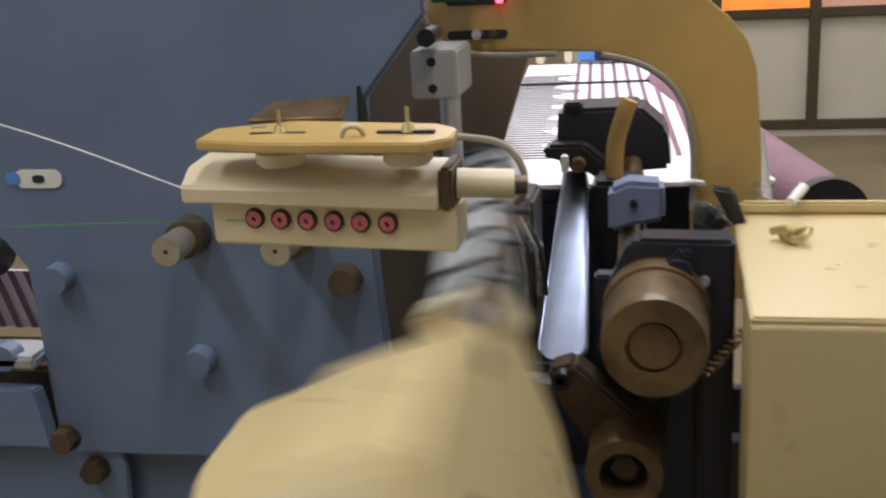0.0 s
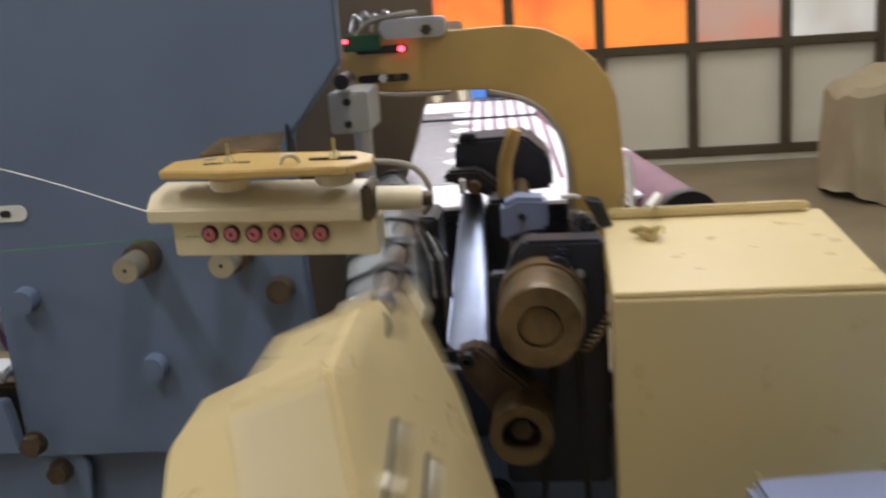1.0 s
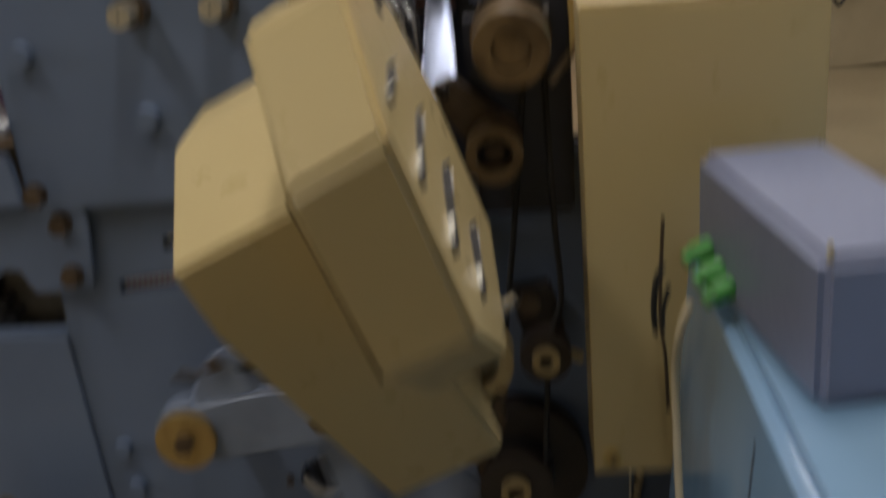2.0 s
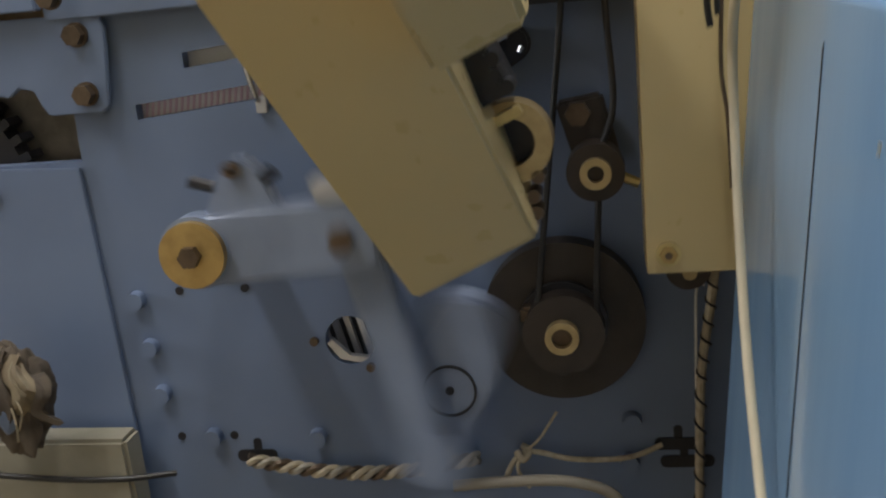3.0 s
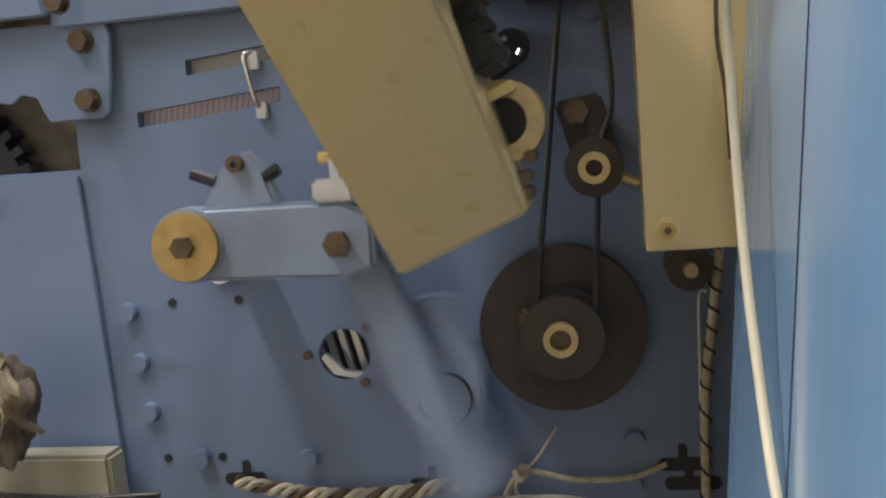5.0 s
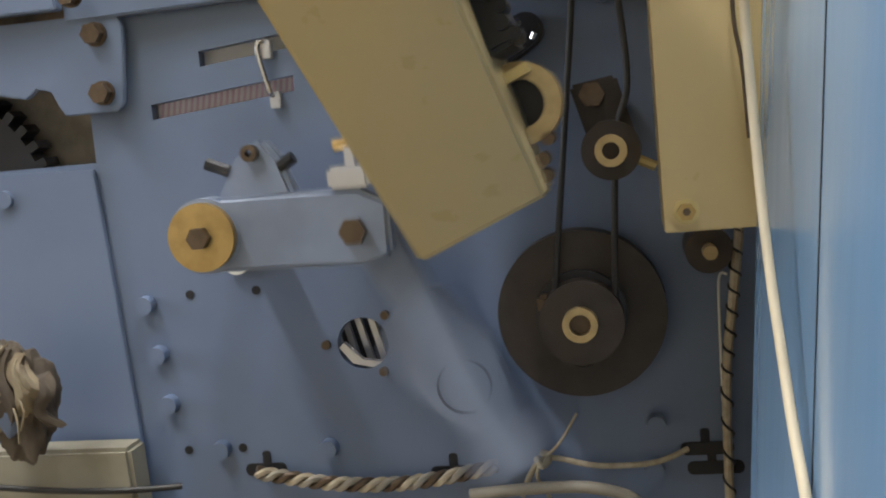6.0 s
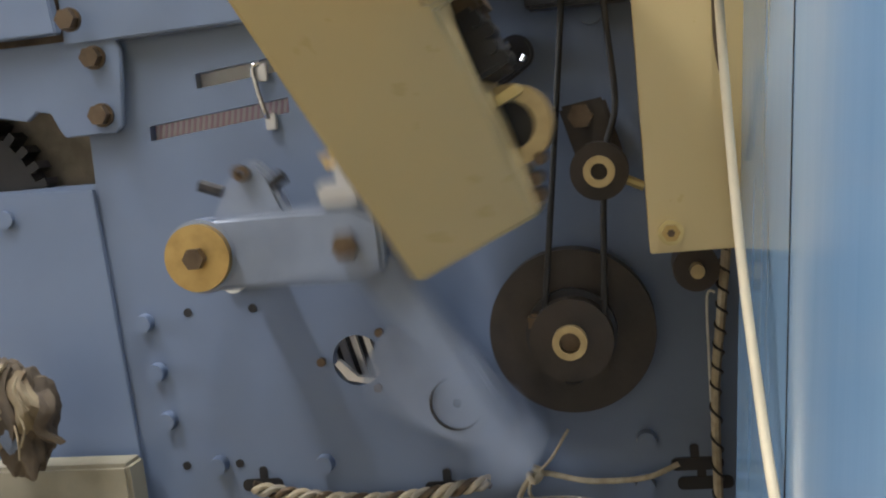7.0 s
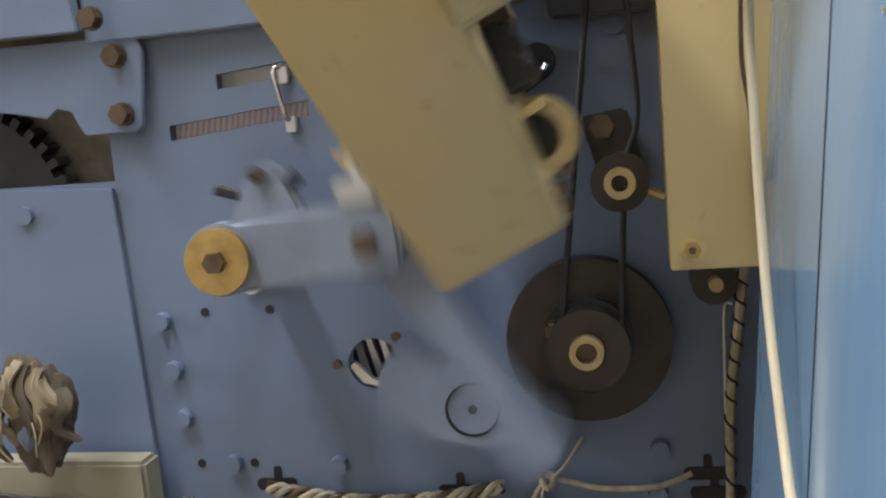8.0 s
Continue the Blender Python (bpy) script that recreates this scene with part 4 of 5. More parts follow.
# ---- reed beam, breast beam, dark mechanism in the arch ----
beam = holder("reed_rail", "bright aluminium rail running across the loom", "rail", at=(0.315, 0.1, 0.77))
bm = bm_loft(B(), [[(0.296, 0.048, 0.778), (0.304, 0.040, 0.772), (0.327, 0.040, 0.772), (0.334, 0.048, 0.780), (0.334, 0.060, 0.768), (0.296, 0.060, 0.768)],
                   [(0.297, 0.15, 0.826), (0.302, 0.148, 0.828), (0.322, 0.148, 0.828), (0.328, 0.15, 0.826), (0.328, 0.17, 0.810), (0.297, 0.17, 0.810)],
                   [(0.298, 0.25, 0.873), (0.302, 0.25, 0.874), (0.316, 0.25, 0.874), (0.320, 0.25, 0.873), (0.320, 0.27, 0.858), (0.298, 0.27, 0.858)]], 0.002)
part("rail", bm, RAIL, beam)
part("foot_clip", bm_box(B(), 0.285, 0.330, 0.00, 0.05, 0.752, 0.758, 0.001), ALU, beam)
thing("blue_hose", bm_tube(B(), [(0.283, -0.01, 0.788), (0.300, -0.03, 0.799), (0.325, -0.035, 0.800), (0.352, -0.035, 0.797)], 0.0017), NAVY, "thin dark blue hose across the rail", "hose")
head = holder("selvedge_unit", "black selvedge mechanism behind the arch", "selvedge unit", at=(0.33, 0.2, 0.9))
part("housing", bm_prism(B(), [(0.296, 0.905), (0.300, 0.955), (0.372, 0.957), (0.396, 0.935), (0.400, 0.90), (0.33, 0.895)], 0.24, 0.30, 0.004), NAVY, head)
part("cap", bm_box(B(), 0.305, 0.322, 0.235, 0.255, 0.955, 0.962, 0.002), BLACK, head)
part("jaw", bm_prism(B(), [(0.286, 0.918), (0.292, 0.928), (0.325, 0.928), (0.352, 0.905), (0.345, 0.89), (0.318, 0.91)], 0.215, 0.24, 0.003), BLACK, head)
part("jaw_tip", bm_box(B(), 0.305, 0.311, 0.205, 0.22, 0.905, 0.920, 0.001), WHITE, head)
part("pulley", bm_cyl(B(), 0.320, 0.912, 0.006, 0.20, 0.215, 24, bevel=0.001), BRONZE, head)
part("lower_body", bm_prism(B(), [(0.334, 0.905), (0.375, 0.905), (0.380, 0.80), (0.352, 0.80), (0.336, 0.85)], 0.17, 0.25, 0.004), BLACK, head)
part("yoke", bm_prism(B(), [(0.352, 0.880), (0.352, 0.915), (0.368, 0.922), (0.395, 0.920), (0.396, 0.89), (0.372, 0.886)], 0.10, 0.13, 0.004), GREYBLUE, head)
part("yoke_bolt", bm_cyl(B(), 0.372, 0.905, 0.0032, 0.096, 0.10, 14), DARK, head)
part("shaft", bm_tube(B(), [(0.366, 0.24, 0.905), (0.368, 0.10, 0.87), (0.372, -0.02, 0.862)], 0.0085, 20, 2), BRONZE, head)
bm = bm_tube(B(), [(0.352, 0.19, 0.905), (0.354, 0.19, 0.935), (0.362, 0.185, 0.962), (0.366, 0.185, 0.972)], 0.0075, 16)
part("handle", bm, TAN, head, "tan curved handle")
part("pin", bm_tube(B(), [(0.397, -0.02, 0.885), (0.400, -0.02, 0.905)], 0.004, 12, 1), ZINC, head)
for k in range(5):
    x = 0.268 + 0.005 * k
    part("finger", bm_tube(B(), [(x, 0.10, 0.905 - 0.004 * k), (x + 0.012, 0.09, 0.87), (x + 0.016, 0.08, 0.835)], 0.002, 6, 2), STEEL if k % 2 else DARK, head)
part("side_block", bm_box(B(), 0.268, 0.292, 0.11, 0.17, 0.76, 0.905, 0.003), BLACK, head)
part("tie_bar", bm_box(B(), 0.284, 0.300, 0.09, 0.10, 0.868, 0.874, 0.001), ALU, head)
shifted(head, -0.004, 0, -0.024)
clips = holder("spring_clips", "small bright steel clips beside the arch's foot", "clips", at=(0.41, 0.02, 0.89))
for k in range(6):
    part("clip", bm_box(B(), 0.412 + 0.004 * (k % 3), 0.420 + 0.006 * (k % 3), 0.010 + 0.006 * k, 0.015 + 0.006 * k, 0.880, 0.905 - 0.003 * k, 0.001), STEEL, clips)
fitting = holder("latch_fitting", "black and steel latch on the arch foot", "latch", at=(0.43, -0.07, 0.89))
part("body", bm_loft(B(), [[(0.416, -0.075, 0.916), (0.431, -0.075, 0.914), (0.431, -0.062, 0.914), (0.416, -0.062, 0.916)], [(0.430, -0.075, 0.889), (0.440, -0.075, 0.889), (0.440, -0.062, 0.889), (0.430, -0.062, 0.889)]], 0.002), BLACK, fitting)
part("tongue", bm_loft(B(), [[(0.412, -0.078, 0.906), (0.418, -0.078, 0.905), (0.418, -0.07, 0.905), (0.412, -0.07, 0.906)], [(0.425, -0.078, 0.889), (0.432, -0.078, 0.889), (0.432, -0.07, 0.889), (0.425, -0.07, 0.889)]], 0.001), STEEL, fitting)
part("stub", bm_cyl(B(), 0.422, 0.893, 0.004, -0.085, -0.07, 14, bevel=0.001), DARK, fitting)
shifted(fitting, 0.008, 0.09, -0.002)
thing("tied_cord", bm_tube(B(), [(0.462, -0.02, 0.893), (0.470, -0.03, 0.898), (0.476, -0.022, 0.893), (0.484, -0.03, 0.897), (0.476, -0.035, 0.891), (0.468, -0.02, 0.891)], 0.0026), ZINC, "twist of yellowish cord on the cover box", "cord")
thing("white_pin", bm_tube(B(), [(0.478, 0.03, 0.900), (0.488, 0.045, 0.907)], 0.0035), WHITE, "short white plastic pin on the cover's edge", "pin")
thing("take_up_bar", bm_tube(B(), [(0.462, 0.06, 0.888), (0.472, 0.30, 0.89)], 0.008, 14, 2), STEEL, "bright steel bar behind the cover", "bar")

# ---- warp sheet, cloth, cloth roll ----
warp = holder("warp_sheet", "white warp with mauve stripes under a bright light", "cloth", at=(0.33, 1.0, 0.85))
part("sheet", bm_box(B(), 0.200, 0.50, 0.30, 1.20, 0.842, 0.846), WARP, warp)
for k in range(11):
    x = 0.285 + 0.0195 * k
    part("stripe", bm_box(B(), x, x + 0.006, 0.42, 1.20, 0.8463, 0.8472), LILAC, warp)
bm = B()
for k in range(46):
    y = 0.42 + 0.014 * k
    bm_box(bm, 0.201, 0.275 + 0.02 * math.sin(k), y, y + 0.0014, 0.8463, 0.8475)
tagged(part("warp_yarn", bm, WORN, warp, "dark warp yarn across the sheet"), kind="stuff")
part("lease_rod", bm_box(B(), 0.20, 0.50, 0.95, 0.954, 0.847, 0.850), NAVY, warp)
warp.matrix_world = Matrix.Translation((0.2, 0.4, 0)) @ Matrix.Rotation(radians(4), 4, "Z") @ Matrix.Translation((-0.2, -0.4, 0)) @ Matrix.Translation(warp.location)
roll = holder("cloth_roll", "mauve striped cloth roll with a dark end disc", "cloth roll", at=(0.53, 0.2, 0.85))
part("cloth", bm_cyl(B(), 0.534, 0.826, 0.034, 0.21, 0.95, 40), LILAC, roll)
part("end_disc", bm_cyl(B(), 0.534, 0.826, 0.036, 0.195, 0.21, 40, bevel=0.002), BLACK, roll)
for y in (0.47, 0.53):
    part("stripe", bm_cyl(B(), 0.534, 0.826, 0.0344, y, y + 0.02, 40), WARP, roll)
roll.matrix_world = Matrix.Translation((0.534, 0.26, 0)) @ Matrix.Rotation(radians(12), 4, "Z") @ Matrix.Translation((-0.534, -0.2, 0)) @ Matrix.Translation(roll.location)
side_cloth = holder("warp_beam_cloth", "white warp with purple stripes beside the frame", "cloth", at=(-0.3, 0.10, 0.82))
part("sheet", bm_box(B(), -0.7, -0.08, 0.100, 0.104, 0.812, 0.866), WARP, side_cloth)
for k in range(38):
    x = -0.70 + 0.016 * k
    part("stripe", bm_prism(B(), [(x, 0.866), (x + 0.006, 0.866), (x + 0.022, 0.812), (x + 0.016, 0.812)], 0.0985, 0.0996), PURPLE, side_cloth)
shifted(side_cloth, 0, 0, -0.046)
thing("beam_flange", bm_cyl(B(), -0.205, 0.848, 0.034, 0.070, 0.095, 48, bevel=0.003), BLACK, "dark rounded flange above the warp", "flange")
thing("back_rail", bm_box(B(), -0.7, -0.08, 0.02, 0.09, 0.66, 0.762, 0.004), BRONZE, "brown grimy rail under the warp", "rail")
thing("pale_ledge", bm_box(B(), -0.6, -0.088, -0.030, 0.01, 0.781, 0.792, 0.003), ALU, "pale worn ledge on the frame bracket", "ledge")
far = holder("far_side_unit", "bright blue drive housing at the loom's far side", "drive housing", at=(0.34, 1.8, 0.85))
part("housing", bm_prism(B(), [(0.315, 0.85), (0.320, 0.90), (0.345, 0.905), (0.425, 0.895), (0.430, 0.85)], 1.76, 1.90, 0.004), SKYBLUE, far)
part("foot", bm_box(B(), 0.345, 0.40, 1.755, 1.762, 0.852, 0.872, 0.002), NAVY, far)
part("post", bm_box(B(), 0.292, 0.306, 1.76, 1.80, 0.848, 0.885, 0.003), IVORY, far)
part("post", bm_box(B(), 0.242, 0.256, 1.76, 1.80, 0.848, 0.885, 0.003), IVORY, far)
part("clips", bm_box(B(), 0.44, 0.49, 1.765, 1.80, 0.850, 0.865, 0.003), GREYCABLE, far)
shifted(far, -0.085, -0.57, 0)
thing("breast_beam", bm_box(B(), 0.17, 0.44, 0.45, 1.20, 0.0, 0.80, 0.01), NAVY, "dark navy beam body under the warp", "loom beam")
thing("screen_board", bm_box(B(), -0.9, 0.20, 1.42, 1.44, 0.0, 0.985, 0.004), material("brown_panel_paint", (0.20, 0.15, 0.10), 0.5, 0, (0.15, 0.11, 0.07), 6, 0.6), "brown painted board standing at the warp's far end", "screen")

# ---- blue cabinet and control box ----
cab = holder("blue_cabinet", "glossy blue painted steel cabinet", "cabinet", at=(0.60, -0.45, 0))


def leaned(bm):
    """The cabinet's side panel leans out towards the floor."""
    for v in bm.verts:
        if v.co.x < 0.6:
            v.co.x += 0.016 + (v.co.z - 0.644) * 0.079
    return bm


part("body", leaned(bm_box(B(), 0.499, 0.90, -0.80, -0.178, 0.0, 0.701, 0.010, 4)), CABINET, cab)
for y, w in ((-0.44, 0.0006),):
    part("door_seam", leaned(bm_box(B(), 0.4984, 0.4992, y - w, y + w, 0.02, 0.67)), HOLE, cab)
part("label", leaned(bm_box(B(), 0.4982, 0.4990, -0.56, -0.557, 0.64, 0.642)), ZINC, cab)
box = holder("control_box", "grey-blue control box with green cable glands", "control box", at=(0.57, -0.37, 0.701))
part("housing", bm_box(B(), 0.506, 0.598, -0.470, -0.253, 0.701, 0.790, 0.006, 3), GREYBLUE, box)
for x, y in ((0.512, -0.464), (0.512, -0.259), (0.592, -0.259)):
    t = bmesh.new()
    bmesh.ops.create_cone(t, cap_ends=True, segments=10, radius1=0.0022, radius2=0.0016, depth=0.006, matrix=Matrix.Translation((x, y, 0.792)))
    part("corner_screw", merge(B(), t), ZINC, box)
for y, z in ((-0.285, 0.730), (-0.310, 0.724), (-0.330, 0.719)):
    bm = bm_tube(B(), [(0.506, y, z), (0.492, y - 0.002, z - 0.004)], 0.0075, 12, 1)
    gland = part("cable_gland", bm, GREEN, box, "bright green cable gland")
    bm = bm_tube(B(), [(0.492, y - 0.002, z - 0.004), (0.486, y - 0.003, z - 0.007)], 0.006, 6, 1)
    bmesh.ops.translate(bm, vec=-Vector(box.location), verts=bm.verts)
    o = new("nut", mesh_of("nut", bm, GREEN))
    o.parent = gland
box.matrix_world = Matrix.Translation((0.522, -0.250, 0)) @ Matrix.Rotation(radians(8), 4, "Z") @ Matrix.Translation((-0.512, 0.259, 0)) @ Matrix.Translation(box.location)
thing("gland_cable", bm_tube(B(), [(0.486, -0.288, 0.723), (0.480, -0.29, 0.712), (0.478, -0.29, 0.69), (0.480, -0.285, 0.672)], 0.0022), BLACK, "black cable hanging from a green gland", "cable")
thing("gland_cable", bm_tube(B(), [(0.486, -0.313, 0.717), (0.482, -0.31, 0.70), (0.483, -0.30, 0.68)], 0.0018), BLACK, "black cable hanging from a green gland", "cable")
thing("cream_cable", bm_tube(B(), [(0.497, -0.330, 0.712), (0.490, -0.330, 0.69), (0.490, -0.310, 0.635), (0.4885, -0.36, 0.508), (0.4893, -0.42, 0.420), (0.4898, -0.46, 0.372), (0.483, -0.48, 0.30), (0.458, -0.50, 0.02)], 0.0029, 12), CABLE, "cream cable hanging down the cabinet's side", "cable")
thing("thin_wire", bm_tube(B(), [(0.499, -0.182, 0.72), (0.496, -0.182, 0.64), (0.500, -0.182, 0.60), (0.502, -0.180, 0.55)], 0.0016), BOLT, "thin dark wire beside the cream cover", "wire")

# ---- swinging sley with its two covers ----
SP = Vector((0.286, 0.0, 0.717))
sley = holder("swinging_sley", "rocking sley under two cream sheet steel covers", "sley", at=SP)
LEAN = -25.0


def slanted(bm):
    """Moves a part drawn upright round the shaft to its place and leans it into the back position."""
    bmesh.ops.transform(bm, matrix=Matrix.Translation(SP) @ Matrix.Rotation(radians(LEAN), 4, "Y"), verts=bm.verts)
    return bm


def across(w, y, left, right, back=-0.11, drop=0.0):
    """A level section of the rear cover at height w."""
    return [(left, y, w), (right, y, w), (right, back, w - drop), (left, back, w - drop)]


rear = part("rear_cover", slanted(bm_loft(B(), [across(-0.208, -0.190, -0.118, -0.012), across(0.033, -0.345, -0.096, 0.020), across(0.094, -0.366, -0.088, 0.040),
                                                 across(0.150, -0.258, -0.086, 0.044, drop=0.02), across(0.163, -0.218, -0.064, 0.044, drop=0.03)], 0.005, 3)), CREAM, sley, "wide cream sheet steel cover")
FRONT = [[(0.006, -0.345, -0.066), (0.068, -0.345, -0.066), (0.070, -0.310, -0.062), (0.006, -0.310, -0.062)],
         [(0.021, -0.445, -0.002), (0.087, -0.460, 0.002), (0.079, -0.215, -0.020), (0.021, -0.250, -0.020)],
         [(0.044, -0.488, 0.125), (0.110, -0.508, 0.131), (0.084, -0.170, 0.080), (0.044, -0.200, 0.080)],
         [(0.055, -0.437, 0.203), (0.117, -0.448, 0.204), (0.090, -0.185, 0.158), (0.047, -0.235, 0.152)],
         [(0.050, -0.338, 0.203), (0.100, -0.322, 0.198), (0.089, -0.195, 0.170), (0.047, -0.245, 0.165)]]
front = part("front_cover", slanted(bm_loft(B(), FRONT, 0.0045, 3)), CREAM, sley, "narrow cream cover with dark slots in its side")
part("gasket", slanted(bm_tube(B(), [(0.019, -0.437, -0.004), (0.031, -0.458, 0.060), (0.042, -0.478, 0.122)], 0.0014, 8, 3)), BRONZE, sley, "dark rubber edging")


def side(u, v):
    """A place on the front cover's open side: u from front to back, v by section."""
    k = min(3, int(v))
    lo = Vector(FRONT[k][1]).lerp(Vector(FRONT[k][2]), u)
    hi = Vector(FRONT[k + 1][1]).lerp(Vector(FRONT[k + 1][2]), u)
    return lo.lerp(hi, v - k)


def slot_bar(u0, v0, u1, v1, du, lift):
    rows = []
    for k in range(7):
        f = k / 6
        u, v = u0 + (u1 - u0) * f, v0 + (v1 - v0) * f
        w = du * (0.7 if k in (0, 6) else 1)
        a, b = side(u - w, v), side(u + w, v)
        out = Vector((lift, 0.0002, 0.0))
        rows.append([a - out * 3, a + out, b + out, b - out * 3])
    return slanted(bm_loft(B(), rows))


# slots are not cut: near-black bars carry the shade inside them
for u0, v0, u1, v1 in ((0.35, 2.42, 0.13, 2.18), (0.49, 2.02, 0.11, 1.74), (0.57, 1.66, 0.16, 1.36), (0.59, 1.26, 0.27, 1.02)):
    part("slot", slot_bar(u0, v0, u1, v1, 0.015, 0.0034), HOLE, sley, "cover slot, its inner shade drawn as a near-black raised bar")
    part("slot_edge", slot_bar(u0 + 0.0165, v0 - 0.06, u1 + 0.0165, v1 + 0.06, 0.0008, 0.0032), WHITE, sley, "bright bare edge of the slot")
bm = B()
merge(bm, bm_cyl(B(), 0.090, 0.171, 0.0115, -0.335, -0.285, 28))
part("shaft_hole", slanted(bm), DARK, sley)
part("shaft", slanted(bm_tube(B(), [(0.092, -0.330, 0.172), (0.089, -0.20, 0.178), (0.086, -0.10, 0.182), (0.083, -0.02, 0.186)], 0.0070, 14, 3)), BOLT, sley, "oily steel drive shaft")
for k in range(4):
    part("shaft_joint", slanted(bm_cyl(B(), 0.0905 - 0.0015 * k, 0.174 + 0.003 * k, 0.0095, -0.27 + 0.06 * k, -0.25 + 0.06 * k, 20, bevel=0.002)), DARK, sley)
part("side_screw", slanted(bm_tube(B(), [(0.070, -0.300, -0.050), (0.084, -0.300, -0.048)], 0.004, 12, 1)), STEEL, sley)
part("side_screw", slanted(bm_tube(B(), [(0.062, -0.330, -0.052), (0.072, -0.330, -0.051)], 0.0035, 12, 1)), STEEL, sley)
part("under_block", slanted(bm_box(B(), -0.030, 0.024, -0.215, -0.13, -0.104, -0.055, 0.004)), DARK, sley, "oily black mechanism under the cover")
part("block_cap", slanted(bm_box(B(), -0.012, 0.030, -0.205, -0.15, -0.062, -0.030, 0.004)), BOLT, sley)
for k in range(4):
    part("block_tooth", slanted(bm_cyl(B(), 0.020 + 0.004 * (k % 2), -0.066 - 0.011 * k, 0.0055, -0.222, -0.19, 12, bevel=0.001)), DARK, sley)
part("block_stud", slanted(bm_cyl(B(), 0.044, -0.045, 0.008, -0.24, -0.20, 16, bevel=0.001)), BOLT, sley)
part("bearing_ring", slanted(bm_cyl(B(), 0.000, -0.140, 0.031, -0.165, -0.13, 40, bevel=0.002, hole=0.018)), BUSH, sley, "pale worn bearing ring")
part("bearing_bore", slanted(bm_cyl(B(), 0.000, -0.140, 0.0185, -0.145, -0.13, 32)), DARK, sley)
part("clamp_bar", slanted(bm_box(B(), -0.030, 0.020, -0.180, -0.166, -0.124, -0.116, 0.001)), ZINC, sley)
for u, w in ((0.006, -0.172), (-0.004, -0.184), (-0.008, -0.196)):
    part("edge_screw", slanted(bm_cyl(B(), u, w, 0.0055, -0.165, -0.14, 10, bevel=0.001)), BOLT, sley)
part("sley_shaft", bm_cyl(B(), SP.x, SP.z, 0.026, -0.12, -0.017, 32), NAVY, sley)

# ribbed glossy rapier guide on top of the sley
GUIDE = [(-0.10, 0.016, 0.070, 0.158), (0.02, 0.008, 0.062, 0.185), (0.14, 0.000, 0.056, 0.206)]
part("guide_channel", slanted(bm_loft(B(), [[(a, y, w - 0.02), (a + 0.006, y, w), (b - 0.006, y, w), (b, y, w - 0.02), (b, y, w - 0.035), (a, y, w - 0.035)] for y, a, b, w in GUIDE], 0.002)), GLOSS, sley, "glossy pale rapier guide")
for k in range(6):
    f = (k + 0.5) / 6
    y, w = -0.10 + 0.24 * f, 0.158 + 0.048 * f + 0.004 * math.sin(math.pi * f)
    a, b = 0.016 - 0.016 * f, 0.070 - 0.014 * f
    part("guide_rib", slanted(bm_tube(B(), [(a - 0.001, y - 0.004, w - 0.016), (a + 0.007, y, w + 0.001), ((a + b) / 2, y + 0.003, w + 0.0016), (b - 0.007, y + 0.004, w + 0.001), (b + 0.001, y + 0.006, w - 0.016)], 0.0017, 8, 3)), DARK, sley)
part("guide_foot", slanted(bm_box(B(), 0.010, 0.072, -0.125, -0.09, 0.120, 0.156, 0.003)), IVORY, sley)


# ---- draped thing by the wall ----
drape = B()
nu, nv = 64, 26
rows_v = []
for j in range(nv + 1):
    v = j / nv
    ring = []
    for i in range(nu):
        a = 2 * math.pi * i / nu
        c, s = math.cos(a), math.sin(a)
        e = 0.62 if v > 0.05 else 0.5
        px = math.copysign(abs(c) ** e, c)
        py = math.copysign(abs(s) ** e, s)
        fold = (0.05 * v * math.sin(a * 9 + 2 * math.sin(a * 3)) - 0.10 * max(0, v - 0.45) * (1 + math.sin(a * 5 + 1))) + 0.03 * v * noise.noise((c * 3, s * 3, v * 4))
        if v < 0.25:
            r, z = v / 0.25, 0.52 + 0.03 * noise.noise((px * v * 6, py * v * 6, 0.3))
        else:
            u = (v - 0.25) / 0.75
            r, z = 1 + 0.10 * u, 0.52 - 0.50 * u + 0.03 * math.sin(a * 4) * u
        ring.append(drape.verts.new((1.96 + 0.44 * px * r * (1 + fold), 3.95 + 0.32 * py * r * (1 + fold), z + 0.03 * noise.noise((px * 3, py * 3, v * 3)) - 0.10 * max(0, -px) * (1 - v) * v * 4)))
    rows_v.append(ring)
for a, b in zip(rows_v[1:], rows_v[2:]):
    for i in range(nu):
        drape.faces.new((a[i], a[(i + 1) % nu], b[(i + 1) % nu], b[i]))
drape.faces.new(rows_v[1])
for v in [v for v in drape.verts if not v.link_faces]:
    drape.verts.remove(v)
for v in drape.verts:
    v.co.z = max(v.co.z, 0.004)
thing("draped_machine", drape, DRAPE, "khaki dust sheet draped over a low machine", "dust sheet")
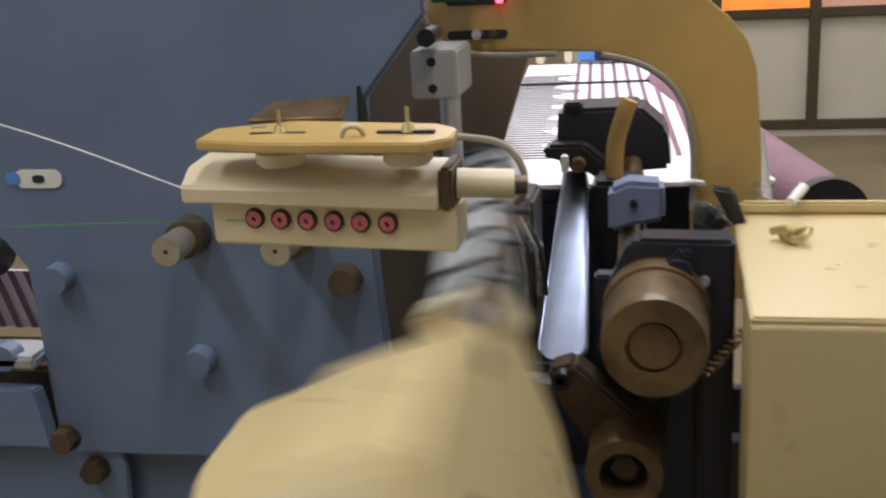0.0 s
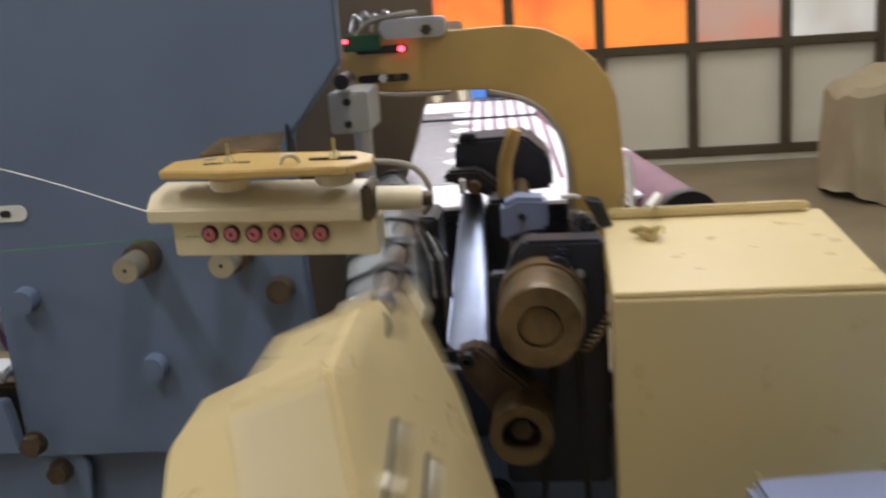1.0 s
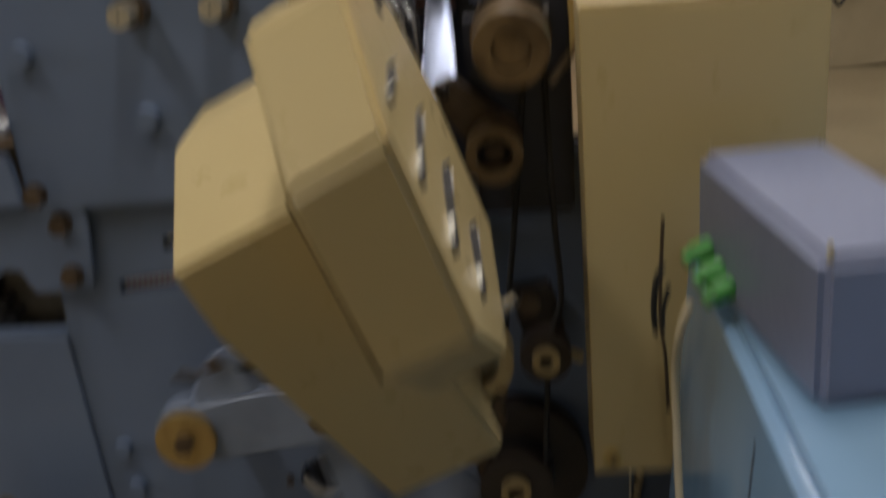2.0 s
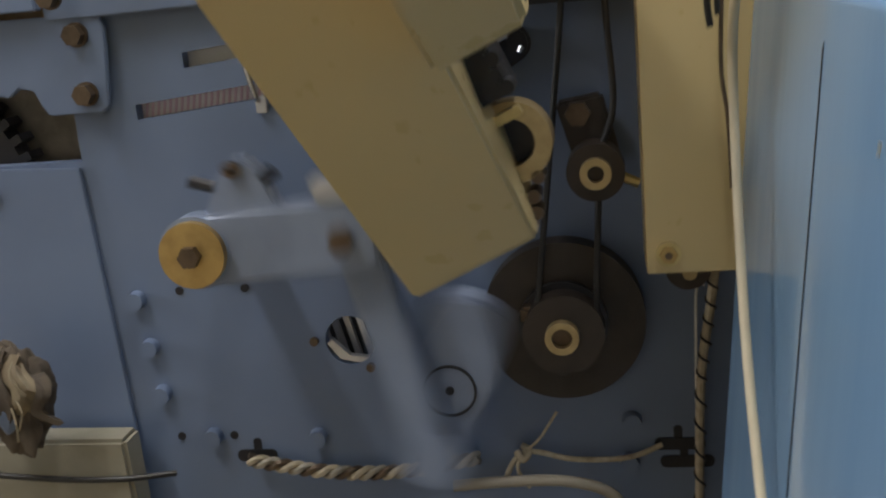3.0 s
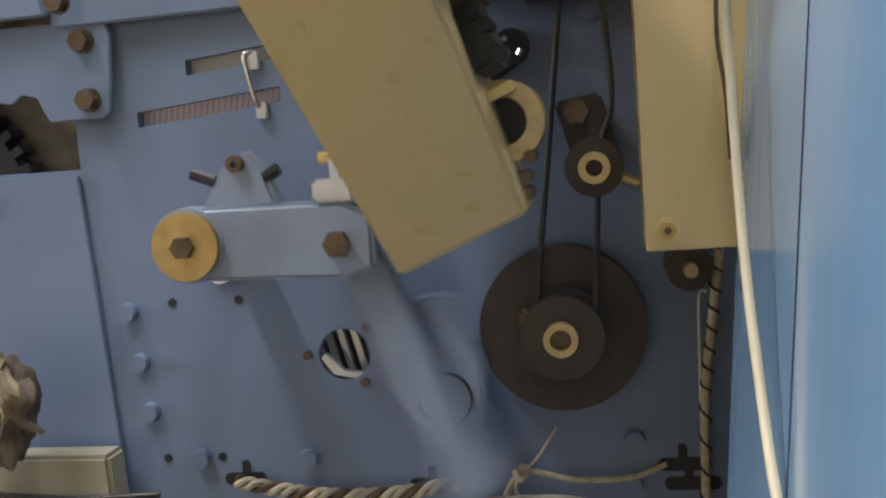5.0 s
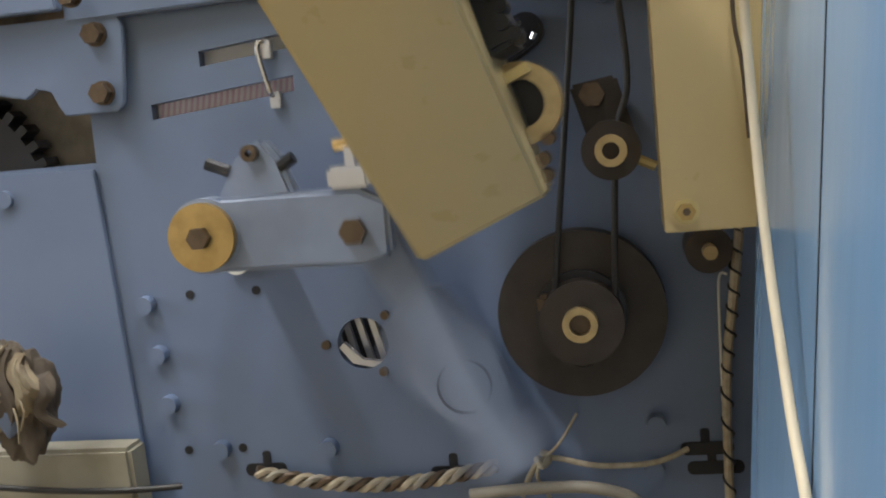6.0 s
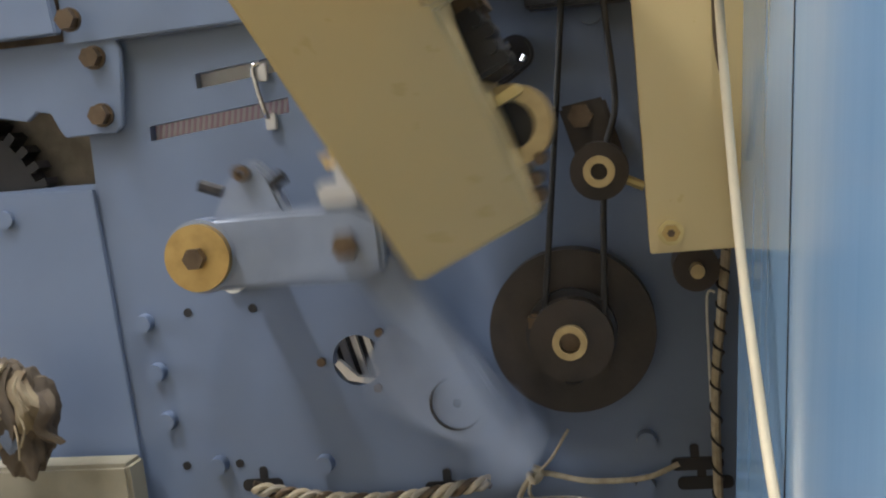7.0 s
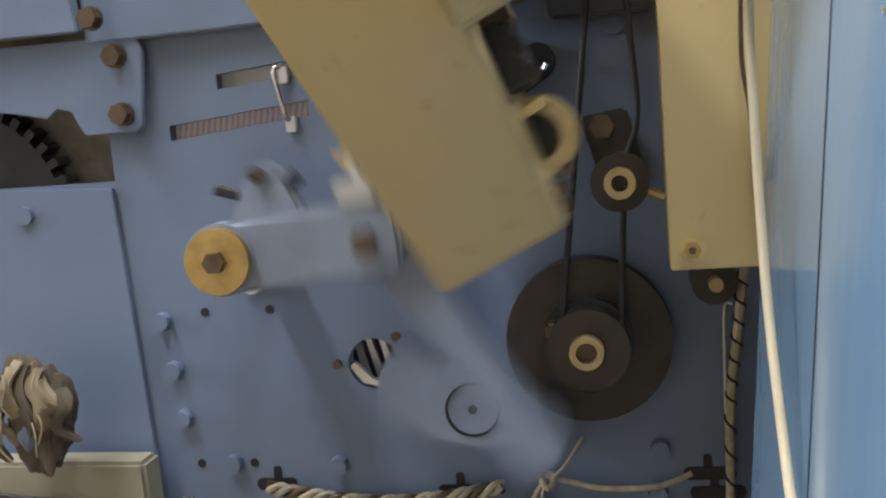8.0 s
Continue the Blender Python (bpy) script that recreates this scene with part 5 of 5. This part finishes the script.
strap = thing("hanging_strap", bm_tube(B(), [(1.71, 3.60, 0.53), (1.66, 3.57, 0.46), (1.65, 3.56, 0.36), (1.69, 3.56, 0.27), (1.73, 3.57, 0.34), (1.71, 3.59, 0.47)], 0.007), BLACK, "black strap loop hanging on the dust sheet", "strap")
part("buckle", bm_box(B(), 1.67, 1.75, 3.58, 3.66, 0.49, 0.56, 0.02), BLACK, strap)

# ---- what moves ----
TURN, START = 0.3282, 0.254
SWING = 29.0
ROD, ARM, THROW = 0.225, 0.129, 0.06


def phase(t):
    return ((t - START) / TURN) % 1.0


def forward(t):
    """How far the sley has swung forward, 0 to 1; it dwells at the back."""
    p = phase(t)
    return (0.5 + 0.5 * math.cos(2 * math.pi * p)) ** (3.2 if p < 0.5 else 5.2)


def swing(t):
    """The sley's turn from its back position, with a slight nod while it dwells there."""
    return SWING * forward(t) + 3.6 * math.exp(-(((phase(t) - 0.46) / 0.085) ** 2)) - 1.0


def linkage(t):
    """Crank angle, pin and lever angle of the four-bar linkage, degrees counter-clockwise as seen from the front."""
    a = radians(122 + 360 * phase(t))
    px, pz = CR.x + THROW * math.cos(a), CR.z + THROW * math.sin(a)
    dx, dz = px - PIV.x, pz - PIV.z
    d = math.hypot(dx, dz)
    c = max(-1, min(1, (ARM ** 2 + d ** 2 - ROD ** 2) / (2 * ARM * d)))
    return math.degrees(a), px, pz, math.degrees(math.atan2(dz, dx) + math.acos(c))


def motions():
    times = [k / 30 for k in range(241)]
    walk(sley, [(t, pose(SP.x, SP.y, SP.z, 0, swing(t), 0)) for t in times])
    walk(lever, [(t, pose(PIV.x, PIV.y, PIV.z, 0, -linkage(t)[3], 0)) for t in times])
    walk(crank, [(t, pose(CR.x, CR.y, CR.z, 0, 180 - linkage(t)[0], 0)) for t in times])
    rows = []
    for t in times:
        a, px, pz, la = linkage(t)
        ex, ez = PIV.x + ARM * math.cos(radians(la)), PIV.z + ARM * math.sin(radians(la))
        rows.append((t, pose(px, CR.y, pz, 0, math.degrees(math.atan2(ex - px, ez - pz)), 0)))
    walk(rod, rows)


motions()
